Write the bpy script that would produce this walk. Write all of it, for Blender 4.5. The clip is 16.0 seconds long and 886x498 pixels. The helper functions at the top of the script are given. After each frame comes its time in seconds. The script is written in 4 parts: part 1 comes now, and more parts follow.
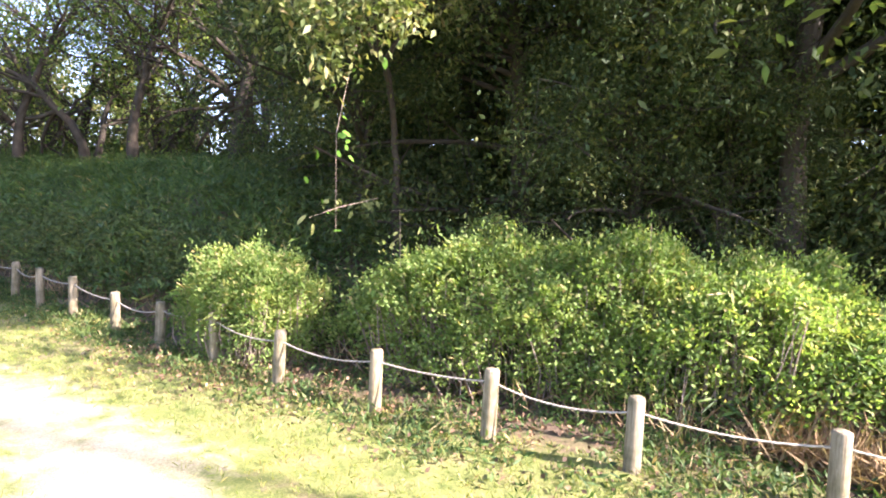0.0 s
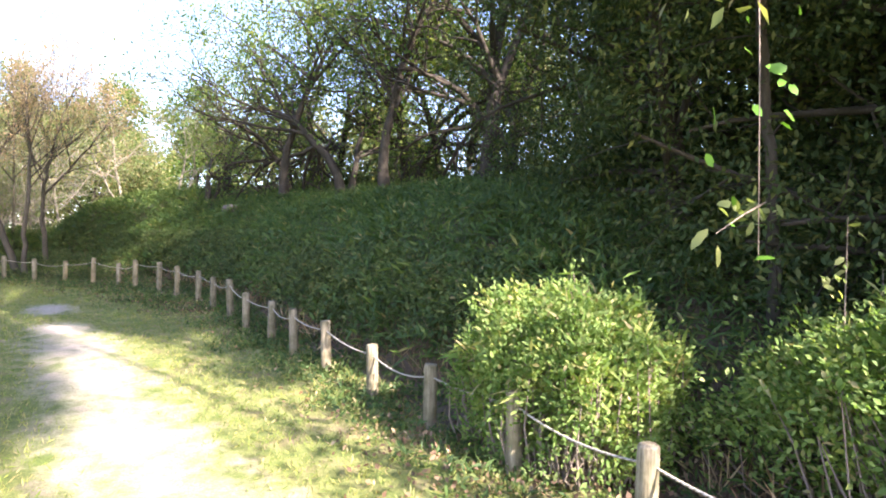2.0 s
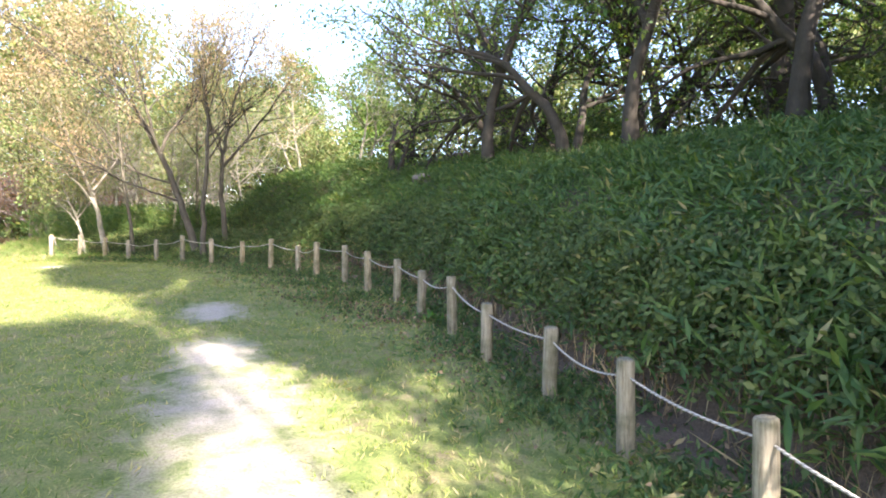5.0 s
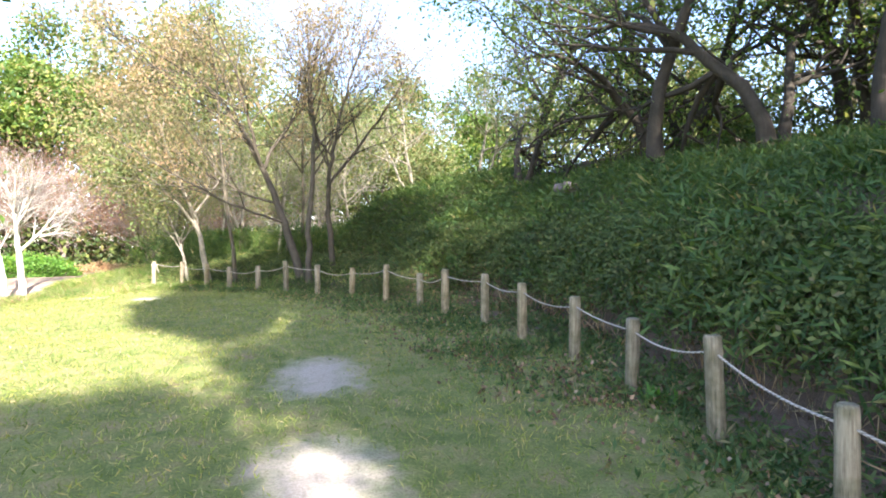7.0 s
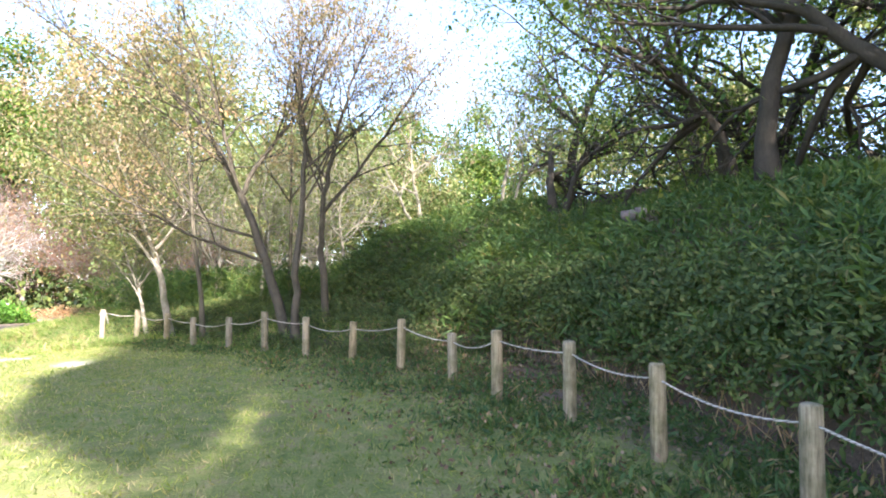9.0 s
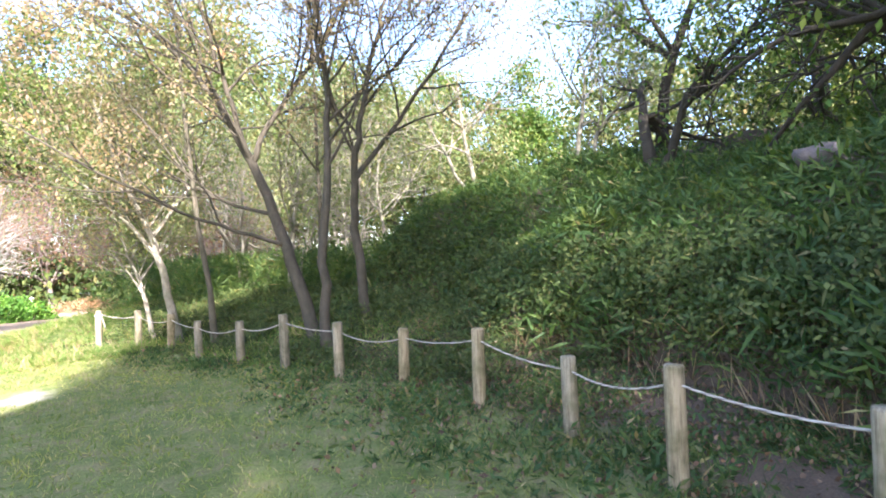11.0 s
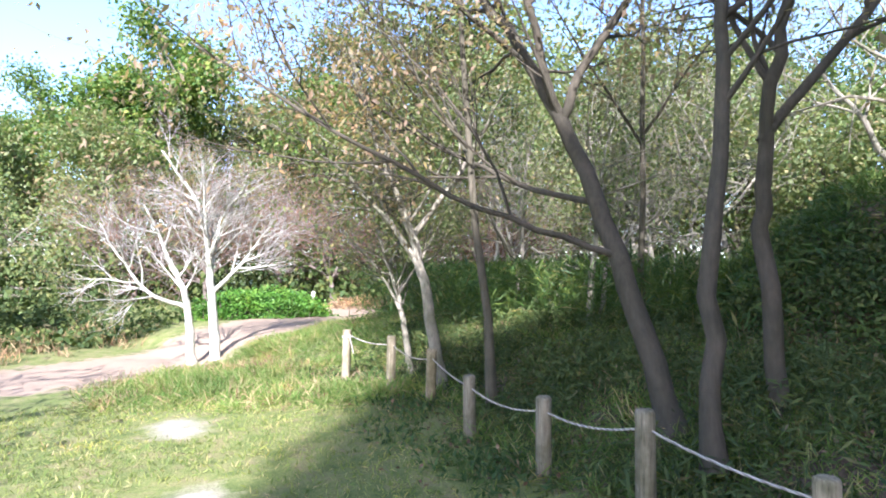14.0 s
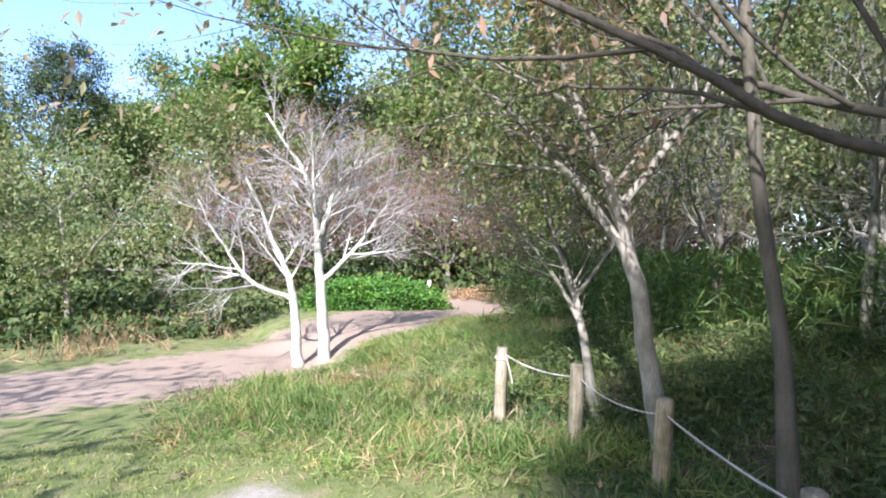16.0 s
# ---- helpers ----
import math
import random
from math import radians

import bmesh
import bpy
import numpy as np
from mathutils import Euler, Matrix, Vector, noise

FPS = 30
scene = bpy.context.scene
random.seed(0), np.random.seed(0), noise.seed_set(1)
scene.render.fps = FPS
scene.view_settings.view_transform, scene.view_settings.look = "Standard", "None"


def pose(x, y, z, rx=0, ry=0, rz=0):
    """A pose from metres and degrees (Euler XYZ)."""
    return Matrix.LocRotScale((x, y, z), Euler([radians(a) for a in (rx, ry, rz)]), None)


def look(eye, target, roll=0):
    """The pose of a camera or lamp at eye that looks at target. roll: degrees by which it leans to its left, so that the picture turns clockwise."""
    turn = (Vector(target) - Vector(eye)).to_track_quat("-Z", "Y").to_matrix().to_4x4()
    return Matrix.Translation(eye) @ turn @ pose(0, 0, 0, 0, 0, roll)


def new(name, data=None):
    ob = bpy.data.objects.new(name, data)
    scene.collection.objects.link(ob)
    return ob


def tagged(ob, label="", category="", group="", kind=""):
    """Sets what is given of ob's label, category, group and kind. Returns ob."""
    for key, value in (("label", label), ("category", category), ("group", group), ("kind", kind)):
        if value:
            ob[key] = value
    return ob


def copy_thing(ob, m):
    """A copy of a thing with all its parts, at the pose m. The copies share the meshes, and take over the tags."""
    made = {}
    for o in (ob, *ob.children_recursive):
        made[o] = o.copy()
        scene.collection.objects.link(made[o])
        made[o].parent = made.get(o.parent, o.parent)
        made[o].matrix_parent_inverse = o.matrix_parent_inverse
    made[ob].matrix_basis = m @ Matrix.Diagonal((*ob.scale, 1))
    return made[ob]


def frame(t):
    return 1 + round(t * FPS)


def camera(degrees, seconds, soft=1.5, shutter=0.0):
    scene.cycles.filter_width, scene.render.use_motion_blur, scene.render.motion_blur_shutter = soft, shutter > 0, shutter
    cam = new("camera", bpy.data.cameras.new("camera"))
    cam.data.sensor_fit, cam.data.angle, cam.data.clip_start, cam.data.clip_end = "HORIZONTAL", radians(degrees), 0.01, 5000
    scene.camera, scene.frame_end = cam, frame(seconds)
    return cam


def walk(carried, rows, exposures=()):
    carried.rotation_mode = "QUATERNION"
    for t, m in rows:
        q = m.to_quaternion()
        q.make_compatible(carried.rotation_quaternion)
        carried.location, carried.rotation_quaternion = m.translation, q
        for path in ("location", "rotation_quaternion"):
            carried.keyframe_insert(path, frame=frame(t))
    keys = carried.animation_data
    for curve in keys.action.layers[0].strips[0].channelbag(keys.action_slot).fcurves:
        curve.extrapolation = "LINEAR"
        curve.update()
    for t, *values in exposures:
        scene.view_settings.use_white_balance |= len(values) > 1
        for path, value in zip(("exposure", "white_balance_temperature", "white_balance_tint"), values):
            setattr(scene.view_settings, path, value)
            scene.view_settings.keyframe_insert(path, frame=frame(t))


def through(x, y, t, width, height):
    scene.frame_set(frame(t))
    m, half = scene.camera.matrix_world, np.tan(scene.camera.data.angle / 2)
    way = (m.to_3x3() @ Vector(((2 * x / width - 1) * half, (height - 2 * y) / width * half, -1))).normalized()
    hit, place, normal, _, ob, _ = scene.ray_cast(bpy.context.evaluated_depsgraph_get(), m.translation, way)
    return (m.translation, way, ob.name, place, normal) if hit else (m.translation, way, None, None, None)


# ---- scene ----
cam = camera(72.66, 16.0, soft=1.9)
ROWS = [
    (0, 0.359, -7.618, 1.294, -39.47, -2.17, 1.92),
    (0.5, 0.464, -6.929, 1.282, -33.84, -1.55, 1.49),
    (1, 0.664, -6.271, 1.269, -28.66, -0.36, 0.50),
    (1.5, 0.726, -5.600, 1.260, -22.98, 0.49, 0.58),
    (2, 0.815, -4.916, 1.251, -18.22, 0.03, 0.37),
    (2.5, 0.709, -4.181, 1.251, -13.87, -0.41, 1.22),
    (3, 0.643, -3.481, 1.250, -9.81, 0.06, 1.27),
    (3.2, 0.583, -3.187, 1.252, -7.97, -0.13, 0.77),
    (5.3, 0.018, -0.211, 1.273, -1.89, -2.57, 0.41),
    (5.5, -0.035, 0.062, 1.268, 0.00, -2.77, 0.20),
    (6, -0.276, 0.683, 1.266, 7.87, -1.59, -0.14),
    (6.5, -0.481, 1.333, 1.277, 6.29, -1.02, -0.26),
    (7, -0.737, 2.026, 1.295, 6.02, -0.27, -0.28),
    (7.5, -0.962, 2.717, 1.299, 4.84, 0.77, 0.21),
    (8, -1.218, 3.414, 1.312, 5.28, 3.27, -0.33),
    (8.2, -1.315, 3.706, 1.322, 5.13, 3.64, -0.10),
    (10.3, -1.997, 6.640, 1.518, 5.34, 2.86, -1.75),
    (10.5, -2.050, 6.891, 1.536, 5.57, 2.54, -2.38),
    (11, -2.345, 7.554, 1.576, 8.96, 0.92, -2.50),
    (11.5, -2.661, 8.140, 1.617, 13.45, -0.90, -1.87),
    (12, -3.023, 8.774, 1.659, 17.49, -1.16, -1.92),
    (12.5, -3.327, 9.461, 1.677, 20.51, 1.18, -2.29),
    (13, -3.690, 10.026, 1.706, 24.80, 1.62, -1.67),
    (13.5, -4.040, 10.533, 1.736, 28.92, 1.85, -0.98),
    (14, -4.520, 10.987, 1.773, 33.15, 1.73, 0.47),
    (14.5, -4.934, 11.408, 1.783, 35.64, 1.58, 0.94),
    (15, -5.527, 11.860, 1.782, 39.07, 1.99, 1.05),
    (15.5, -6.031, 12.298, 1.786, 42.28, 1.86, 1.36),
    (16, -6.623, 12.624, 1.783, 43.19, 0.34, 1.48),
]


def aim(x, y, z, yaw, pitch, roll):
    a, b = radians(yaw), radians(pitch)
    far = Vector((-math.sin(a) * math.cos(b), math.cos(a) * math.cos(b), math.sin(b)))
    return look((x, y, z), Vector((x, y, z)) + 10 * far, roll)


walk(cam, [(t, aim(*p)) for t, *p in ROWS], exposures=[(0.0, 2.7, 6300, 33), (2.5, 2.6, 6250, 26), (5.0, 2.75, 6150, 22), (7.5, 2.55, 6000, 20), (12.0, 2.7, 5650, 22), (13.5, 2.25, 5400, 22), (14.5, 1.95, 5300, 22), (16.0, 1.65, 5250, 23)])

# ---- light ----
SUN_FROM = Vector((0.42, -0.85, 0.6)).normalized()
world = bpy.data.worlds.new("sky")
scene.world = world
world.use_nodes = True
sky = world.node_tree.nodes.new("ShaderNodeTexSky")
sky.sky_type, sky.sun_disc = "NISHITA", False
sky.sun_elevation = math.asin(SUN_FROM.z)
sky.sun_rotation = math.atan2(SUN_FROM.x, SUN_FROM.y)
background = world.node_tree.nodes["Background"]
background.inputs["Strength"].default_value = 0.125
world.node_tree.links.new(sky.outputs["Color"], background.inputs["Color"])
sun = new("sun", bpy.data.lights.new("sun", "SUN"))
sun.data.energy, sun.data.angle, sun.data.color = 5.0, radians(0.55), (1.0, 0.93, 0.8)
sun.matrix_world = look(SUN_FROM * 60, (0, 0, 0))


# ---- materials ----
def shader(name, rough=0.8):
    mat = bpy.data.materials.new(name)
    mat.use_nodes = True
    bsdf = mat.node_tree.nodes["Principled BSDF"]
    bsdf.inputs["Roughness"].default_value = rough
    bsdf.inputs["Specular IOR Level"].default_value = 0.3
    return mat, mat.node_tree.nodes, mat.node_tree.links, bsdf


def noise_node(nodes, links, scale, detail=4.0, coords=None, rough=0.6):
    n = nodes.new("ShaderNodeTexNoise")
    n.inputs["Scale"].default_value, n.inputs["Detail"].default_value = scale, detail
    n.inputs["Roughness"].default_value = rough
    if coords is None:
        coords = nodes.new("ShaderNodeTexCoord").outputs["Object"]
    links.new(coords, n.inputs["Vector"])
    return n.outputs["Fac"]


def ramp(nodes, links, source, stops):
    r = nodes.new("ShaderNodeValToRGB")
    while len(r.color_ramp.elements) < len(stops):
        r.color_ramp.elements.new(0.5)
    for e, (at, col) in zip(r.color_ramp.elements, stops):
        e.position, e.color = at, (*col, 1.0)
    links.new(source, r.inputs["Fac"])
    return r.outputs["Color"]


def mixed(nodes, links, fac, a, b, mode="MIX"):
    m = nodes.new("ShaderNodeMix")
    m.data_type, m.blend_type = "RGBA", mode
    for sock, v in ((m.inputs[0], fac), (m.inputs[6], a), (m.inputs[7], b)):
        if isinstance(v, (int, float)):
            sock.default_value = v
        elif isinstance(v, tuple):
            sock.default_value = (*v, 1.0)
        else:
            links.new(v, sock)
    return m.outputs[2]


def bumped(nodes, links, bsdf, source, strength, distance=0.02):
    b = nodes.new("ShaderNodeBump")
    b.inputs["Strength"].default_value, b.inputs["Distance"].default_value = strength, distance
    links.new(source, b.inputs["Height"])
    links.new(b.outputs["Normal"], bsdf.inputs["Normal"])


def leaf_material(name, stops, through=0.35, rough=0.5, patch=0.6):
    """Leaves of several colours, one to an island, with slow drifts of tone, that let some light through."""
    mat, nodes, links, bsdf = shader(name, rough)
    geo = nodes.new("ShaderNodeNewGeometry")
    col = ramp(nodes, links, geo.outputs["Random Per Island"], stops)
    drift = noise_node(nodes, links, patch, 2.0)
    tone = ramp(nodes, links, drift, [(0.3, (0.7, 0.75, 0.7)), (0.7, (1.2, 1.15, 1.05))])
    col = mixed(nodes, links, 1.0, col, tone, "MULTIPLY")
    sere = ramp(nodes, links, noise_node(nodes, links, patch * 2.7, 3.0), [(0.5, (1, 1, 1)), (0.72, (1.4, 1.15, 0.95))])
    col = mixed(nodes, links, 1.0, col, sere, "MULTIPLY")
    links.new(col, bsdf.inputs["Base Color"])
    trans = nodes.new("ShaderNodeBsdfTranslucent")
    warm = mixed(nodes, links, 1.0, col, (1.1, 1.2, 0.6), "MULTIPLY")
    links.new(warm, trans.inputs["Color"])
    m = nodes.new("ShaderNodeMixShader")
    m.inputs["Fac"].default_value = through
    links.new(bsdf.outputs["BSDF"], m.inputs[1])
    links.new(trans.outputs["BSDF"], m.inputs[2])
    links.new(m.outputs["Shader"], nodes["Material Output"].inputs["Surface"])
    return mat


def bark_material(name, dark, light, spread=0.5, scale=9.0):
    mat, nodes, links, bsdf = shader(name, 0.9)
    coords = nodes.new("ShaderNodeTexCoord").outputs["Object"]
    stretch = nodes.new("ShaderNodeMapping")
    stretch.inputs["Scale"].default_value = (1, 1, 0.25)
    links.new(coords, stretch.inputs["Vector"])
    fine = noise_node(nodes, links, scale * 4, 6.0, stretch.outputs["Vector"], 0.7)
    slow = noise_node(nodes, links, scale * 0.35, 3.0, coords)
    col = mixed(nodes, links, fine, dark, light)
    stain = ramp(nodes, links, slow, [(0.5 - spread / 2, (0.55, 0.6, 0.5)), (0.5 + spread / 2, (1.1, 1.08, 1.05))])
    links.new(mixed(nodes, links, 1.0, col, stain, "MULTIPLY"), bsdf.inputs["Base Color"])
    bumped(nodes, links, bsdf, fine, 0.7, 0.02)
    return mat


SASA = leaf_material("sasa leaf", [(0.0, (0.034, 0.078, 0.02)), (0.45, (0.064, 0.12, 0.027)), (0.8, (0.105, 0.158, 0.034)), (0.95, (0.15, 0.2, 0.05)), (1.0, (0.3, 0.25, 0.12))], 0.3)
SHRUB = leaf_material("clipped shrub leaf", [(0.0, (0.11, 0.19, 0.05)), (0.5, (0.2, 0.3, 0.085)), (0.9, (0.29, 0.37, 0.13)), (1.0, (0.38, 0.31, 0.17))], 0.5, 0.6, 1.6)
EVERGREEN = leaf_material("evergreen leaf", [(0.0, (0.028, 0.052, 0.018)), (0.6, (0.052, 0.085, 0.026)), (1.0, (0.12, 0.135, 0.045))], 0.3, 0.7)
OAK = leaf_material("oak leaf", [(0.0, (0.05, 0.11, 0.025)), (0.5, (0.1, 0.17, 0.035)), (1.0, (0.2, 0.24, 0.05))], 0.4)
AUTUMN = leaf_material("autumn leaf", [(0.0, (0.27, 0.21, 0.14)), (0.5, (0.36, 0.27, 0.19)), (0.8, (0.34, 0.23, 0.18)), (1.0, (0.29, 0.28, 0.13))], 0.55)
YELLOW = leaf_material("yellow leaf", [(0.0, (0.1, 0.15, 0.05)), (0.5, (0.16, 0.2, 0.075)), (0.85, (0.23, 0.24, 0.1)), (1.0, (0.3, 0.24, 0.14))], 0.4)
RUSSET = leaf_material("russet twig leaf", [(0.0, (0.12, 0.06, 0.04)), (0.5, (0.2, 0.1, 0.07)), (1.0, (0.24, 0.16, 0.1))], 0.3)
WEED = leaf_material("weed leaf", [(0.0, (0.035, 0.075, 0.022)), (0.6, (0.07, 0.125, 0.034)), (0.9, (0.14, 0.175, 0.055)), (1.0, (0.28, 0.21, 0.12))], 0.3, 0.6, 1.5)
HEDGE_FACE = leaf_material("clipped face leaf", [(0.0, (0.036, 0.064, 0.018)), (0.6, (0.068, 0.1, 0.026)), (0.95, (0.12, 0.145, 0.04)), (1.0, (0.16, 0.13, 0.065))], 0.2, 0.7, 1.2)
HEDGE = leaf_material("hedge leaf", [(0.0, (0.04, 0.12, 0.015)), (0.6, (0.08, 0.19, 0.02)), (1.0, (0.14, 0.25, 0.04))], 0.25)
GRASS = leaf_material("grass blade", [(0.0, (0.1, 0.18, 0.04)), (0.5, (0.18, 0.28, 0.07)), (0.8, (0.3, 0.34, 0.12)), (1.0, (0.48, 0.4, 0.24))], 0.5, 0.7)
LAWN = leaf_material("lawn blade", [(0.0, (0.11, 0.16, 0.04)), (0.5, (0.2, 0.25, 0.06)), (0.8, (0.3, 0.3, 0.1)), (1.0, (0.42, 0.33, 0.2))], 0.35, 0.6)
STRAW = leaf_material("dry stalk", [(0.0, (0.16, 0.1, 0.06)), (0.5, (0.28, 0.19, 0.11)), (1.0, (0.42, 0.33, 0.2))], 0.2, 0.8)
LITTER = leaf_material("fallen leaf", [(0.0, (0.07, 0.045, 0.03)), (0.5, (0.15, 0.095, 0.06)), (0.9, (0.24, 0.16, 0.1)), (1.0, (0.36, 0.28, 0.2))], 0.1, 0.8)
BARK = bark_material("grey brown bark", (0.05, 0.043, 0.03), (0.17, 0.145, 0.105))
DARK_BARK = bark_material("dark bark", (0.03, 0.024, 0.02), (0.1, 0.08, 0.06))
PALE_BARK = bark_material("pale bark", (0.2, 0.18, 0.15), (0.78, 0.75, 0.68), 0.3, 9.0)
PALE_TWIG = bark_material("pale fine twig", (0.3, 0.26, 0.25), (0.68, 0.64, 0.62))
FINE_TWIG = bark_material("mauve fine twig", (0.13, 0.095, 0.085), (0.3, 0.24, 0.22))
SLIM_BARK = bark_material("slender tree bark", (0.035, 0.03, 0.023), (0.14, 0.115, 0.085))
MOSSY_BARK = bark_material("mottled pale bark", (0.09, 0.075, 0.05), (0.46, 0.41, 0.33), 0.3, 9.0)
TWIG = bark_material("bare twig", (0.16, 0.11, 0.09), (0.4, 0.32, 0.27))

POST, nodes, links, bsdf = shader("weathered post wood", 0.85)
coords = nodes.new("ShaderNodeTexCoord").outputs["Object"]
stretch = nodes.new("ShaderNodeMapping")
stretch.inputs["Scale"].default_value = (1, 1, 0.08)
links.new(coords, stretch.inputs["Vector"])
shift = nodes.new("ShaderNodeObjectInfo").outputs["Random"]
grain = noise_node(nodes, links, 60, 6, stretch.outputs["Vector"], 0.7)
blotch = noise_node(nodes, links, 7, 3, coords)
col = ramp(nodes, links, grain, [(0.3, (0.11, 0.095, 0.068)), (0.5, (0.26, 0.23, 0.168)), (0.7, (0.37, 0.33, 0.25))])
col = mixed(nodes, links, 1.0, col, ramp(nodes, links, shift, [(0.0, (0.8, 0.78, 0.74)), (0.6, (1.05, 1.0, 0.92)), (1.0, (1.1, 0.98, 0.78))]), "MULTIPLY")
col = mixed(nodes, links, 1.0, col, ramp(nodes, links, blotch, [(0.35, (0.6, 0.62, 0.5)), (0.6, (1.05, 1.03, 1.0))]), "MULTIPLY")
links.new(col, bsdf.inputs["Base Color"])
bumped(nodes, links, bsdf, grain, 0.6, 0.008)

STONE, nodes, links, bsdf = shader("weathered stone", 0.9)
coords = nodes.new("ShaderNodeTexCoord").outputs["Object"]
speck = noise_node(nodes, links, 14, 6, coords, 0.7)
links.new(ramp(nodes, links, speck, [(0.3, (0.09, 0.075, 0.065)), (0.7, (0.19, 0.155, 0.14))]), bsdf.inputs["Base Color"])
bumped(nodes, links, bsdf, speck, 0.6, 0.03)

ROPE, nodes, links, bsdf = shader("pale rope", 0.9)
strands = nodes.new("ShaderNodeTexWave")
strands.inputs["Scale"].default_value, strands.inputs["Distortion"].default_value = 22, 1.0
strands.bands_direction = "DIAGONAL"
links.new(nodes.new("ShaderNodeTexCoord").outputs["Object"], strands.inputs["Vector"])
links.new(ramp(nodes, links, strands.outputs["Fac"], [(0.1, (0.24, 0.21, 0.17)), (0.6, (0.48, 0.43, 0.35))]), bsdf.inputs["Base Color"])
bumped(nodes, links, bsdf, strands.outputs["Fac"], 0.8, 0.004)

GROUND, nodes, links, bsdf = shader("lawn and bare soil", 0.95)
coords = nodes.new("ShaderNodeTexCoord").outputs["Object"]
attr = nodes.new("ShaderNodeAttribute")
attr.attribute_name = "cover"
parts = nodes.new("ShaderNodeSeparateColor")
links.new(attr.outputs["Color"], parts.inputs["Color"])
mid, tiny = (noise_node(nodes, links, s, 5, coords, 0.65) for s in (4.0, 60.0))
green = ramp(nodes, links, mid, [(0.3, (0.09, 0.125, 0.028)), (0.5, (0.17, 0.19, 0.06)), (0.72, (0.25, 0.2, 0.11))])
green = mixed(nodes, links, 1.0, green, ramp(nodes, links, tiny, [(0.3, (0.55, 0.6, 0.5)), (0.65, (1.25, 1.2, 1.1))]), "MULTIPLY")
soil = ramp(nodes, links, tiny, [(0.25, (0.2, 0.165, 0.12)), (0.6, (0.4, 0.35, 0.28))])
road = ramp(nodes, links, tiny, [(0.25, (0.22, 0.155, 0.1)), (0.65, (0.39, 0.29, 0.2))])
# dark soil with the shade under hedge and trees put into its colour
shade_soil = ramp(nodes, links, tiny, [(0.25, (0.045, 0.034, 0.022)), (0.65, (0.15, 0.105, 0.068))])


def edge(mask, width):
    wob = nodes.new("ShaderNodeMath")
    wob.operation = "MULTIPLY_ADD"
    links.new(mid, wob.inputs[0])
    wob.inputs[1].default_value = 1.1
    links.new(mask, wob.inputs[2])
    r = nodes.new("ShaderNodeMapRange")
    r.inputs["From Min"].default_value, r.inputs["From Max"].default_value = 1.05 - width, 1.05 + width
    links.new(wob.outputs[0], r.inputs["Value"])
    return r.outputs["Result"]


col = mixed(nodes, links, edge(parts.outputs["Red"], 0.3), green, soil)
col = mixed(nodes, links, edge(parts.outputs["Green"], 0.12), col, road)
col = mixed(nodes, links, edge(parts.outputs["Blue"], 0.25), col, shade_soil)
links.new(col, bsdf.inputs["Base Color"])
bumped(nodes, links, bsdf, tiny, 0.5, 0.03)

# ---- the lie of the land ----
# rope fence: place and top height of each post, from the far end to the near one
FENCE_FAR = [(-9.99, 17.04, 0.93), (-9.12, 16.89, 0.92), (-8.22, 16.45, 0.88), (-7.19, 15.51, 0.84), (-6.24, 14.92, 0.88), (-5.42, 14.44, 0.99),
             (-4.56, 13.92, 0.93), (-3.75, 13.62, 0.88), (-2.89, 12.71, 0.97), (-2.17, 11.93, 0.85), (-1.65, 10.98, 0.95), (-1.03, 10.16, 0.92),
             (-0.56, 9.15, 0.86), (-0.06, 8.13, 0.79), (0.27, 6.99, 0.71)]
FENCE_NEAR = [(0.57, 6.03, 0.72), (0.84, 5.01, 0.55), (1.19, 3.91, 0.51), (1.40, 2.90, 0.49), (1.68, 1.93, 0.44), (1.99, 0.83, 0.33), (2.27, -0.20, 0.31),
              (2.51, -1.29, 0.33), (2.77, -2.34, 0.27), (3.10, -3.47, 0.26), (3.46, -4.47, 0.26), (3.85, -5.43, 0.22), (4.43, -6.43, 0.17), (4.95, -7.4, 0.14), (5.5, -8.35, 0.1)]
POSTS = np.array(FENCE_FAR + FENCE_NEAR)
LEVELS = np.array([(0.4, -7.6, -0.2), (0.7, -4.0, -0.14), (0.0, 0.0, -0.1), (-1.2, 3.5, -0.03), (-2.0, 6.6, 0.12), (-3.3, 9.5, 0.26), (-6.6, 12.6, 0.36),
                   (-10, 17, 0.27), (-7, 15.4, 0.28), (-4.5, 14, 0.32), (-2, 11.6, 0.29), (0, 8.1, 0.17), (1.2, 3.9, -0.09), (2.3, -0.2, -0.28),
                   (3.1, -3.5, -0.32), (4.4, -6.5, -0.35), (-10, 12, 0.15), (-12.5, 15, -0.1), (-15.5, 17, -0.3), (-19, 22, -0.35), (-22, 28, -0.45),
                   (-15, 11, -0.25), (-6, 3, 0.0), (-8, 8, 0.12), (-6, 20, 0.45), (-9, 21, 0.3), (0, 20, 0.5), (8, 8, 0.2), (8, -4, -0.2), (-16, 5, -0.2), (-25, 20, -0.3)])


def base_level(x, y):
    x, y = np.asarray(x, float), np.asarray(y, float)
    total, weight = -0.3 * 0.002, 0.002
    for px, py, pz in LEVELS:
        w = np.exp(-((x - px) ** 2 + (y - py) ** 2) / 8.0)
        total, weight = total + w * pz, weight + w
    return total / weight


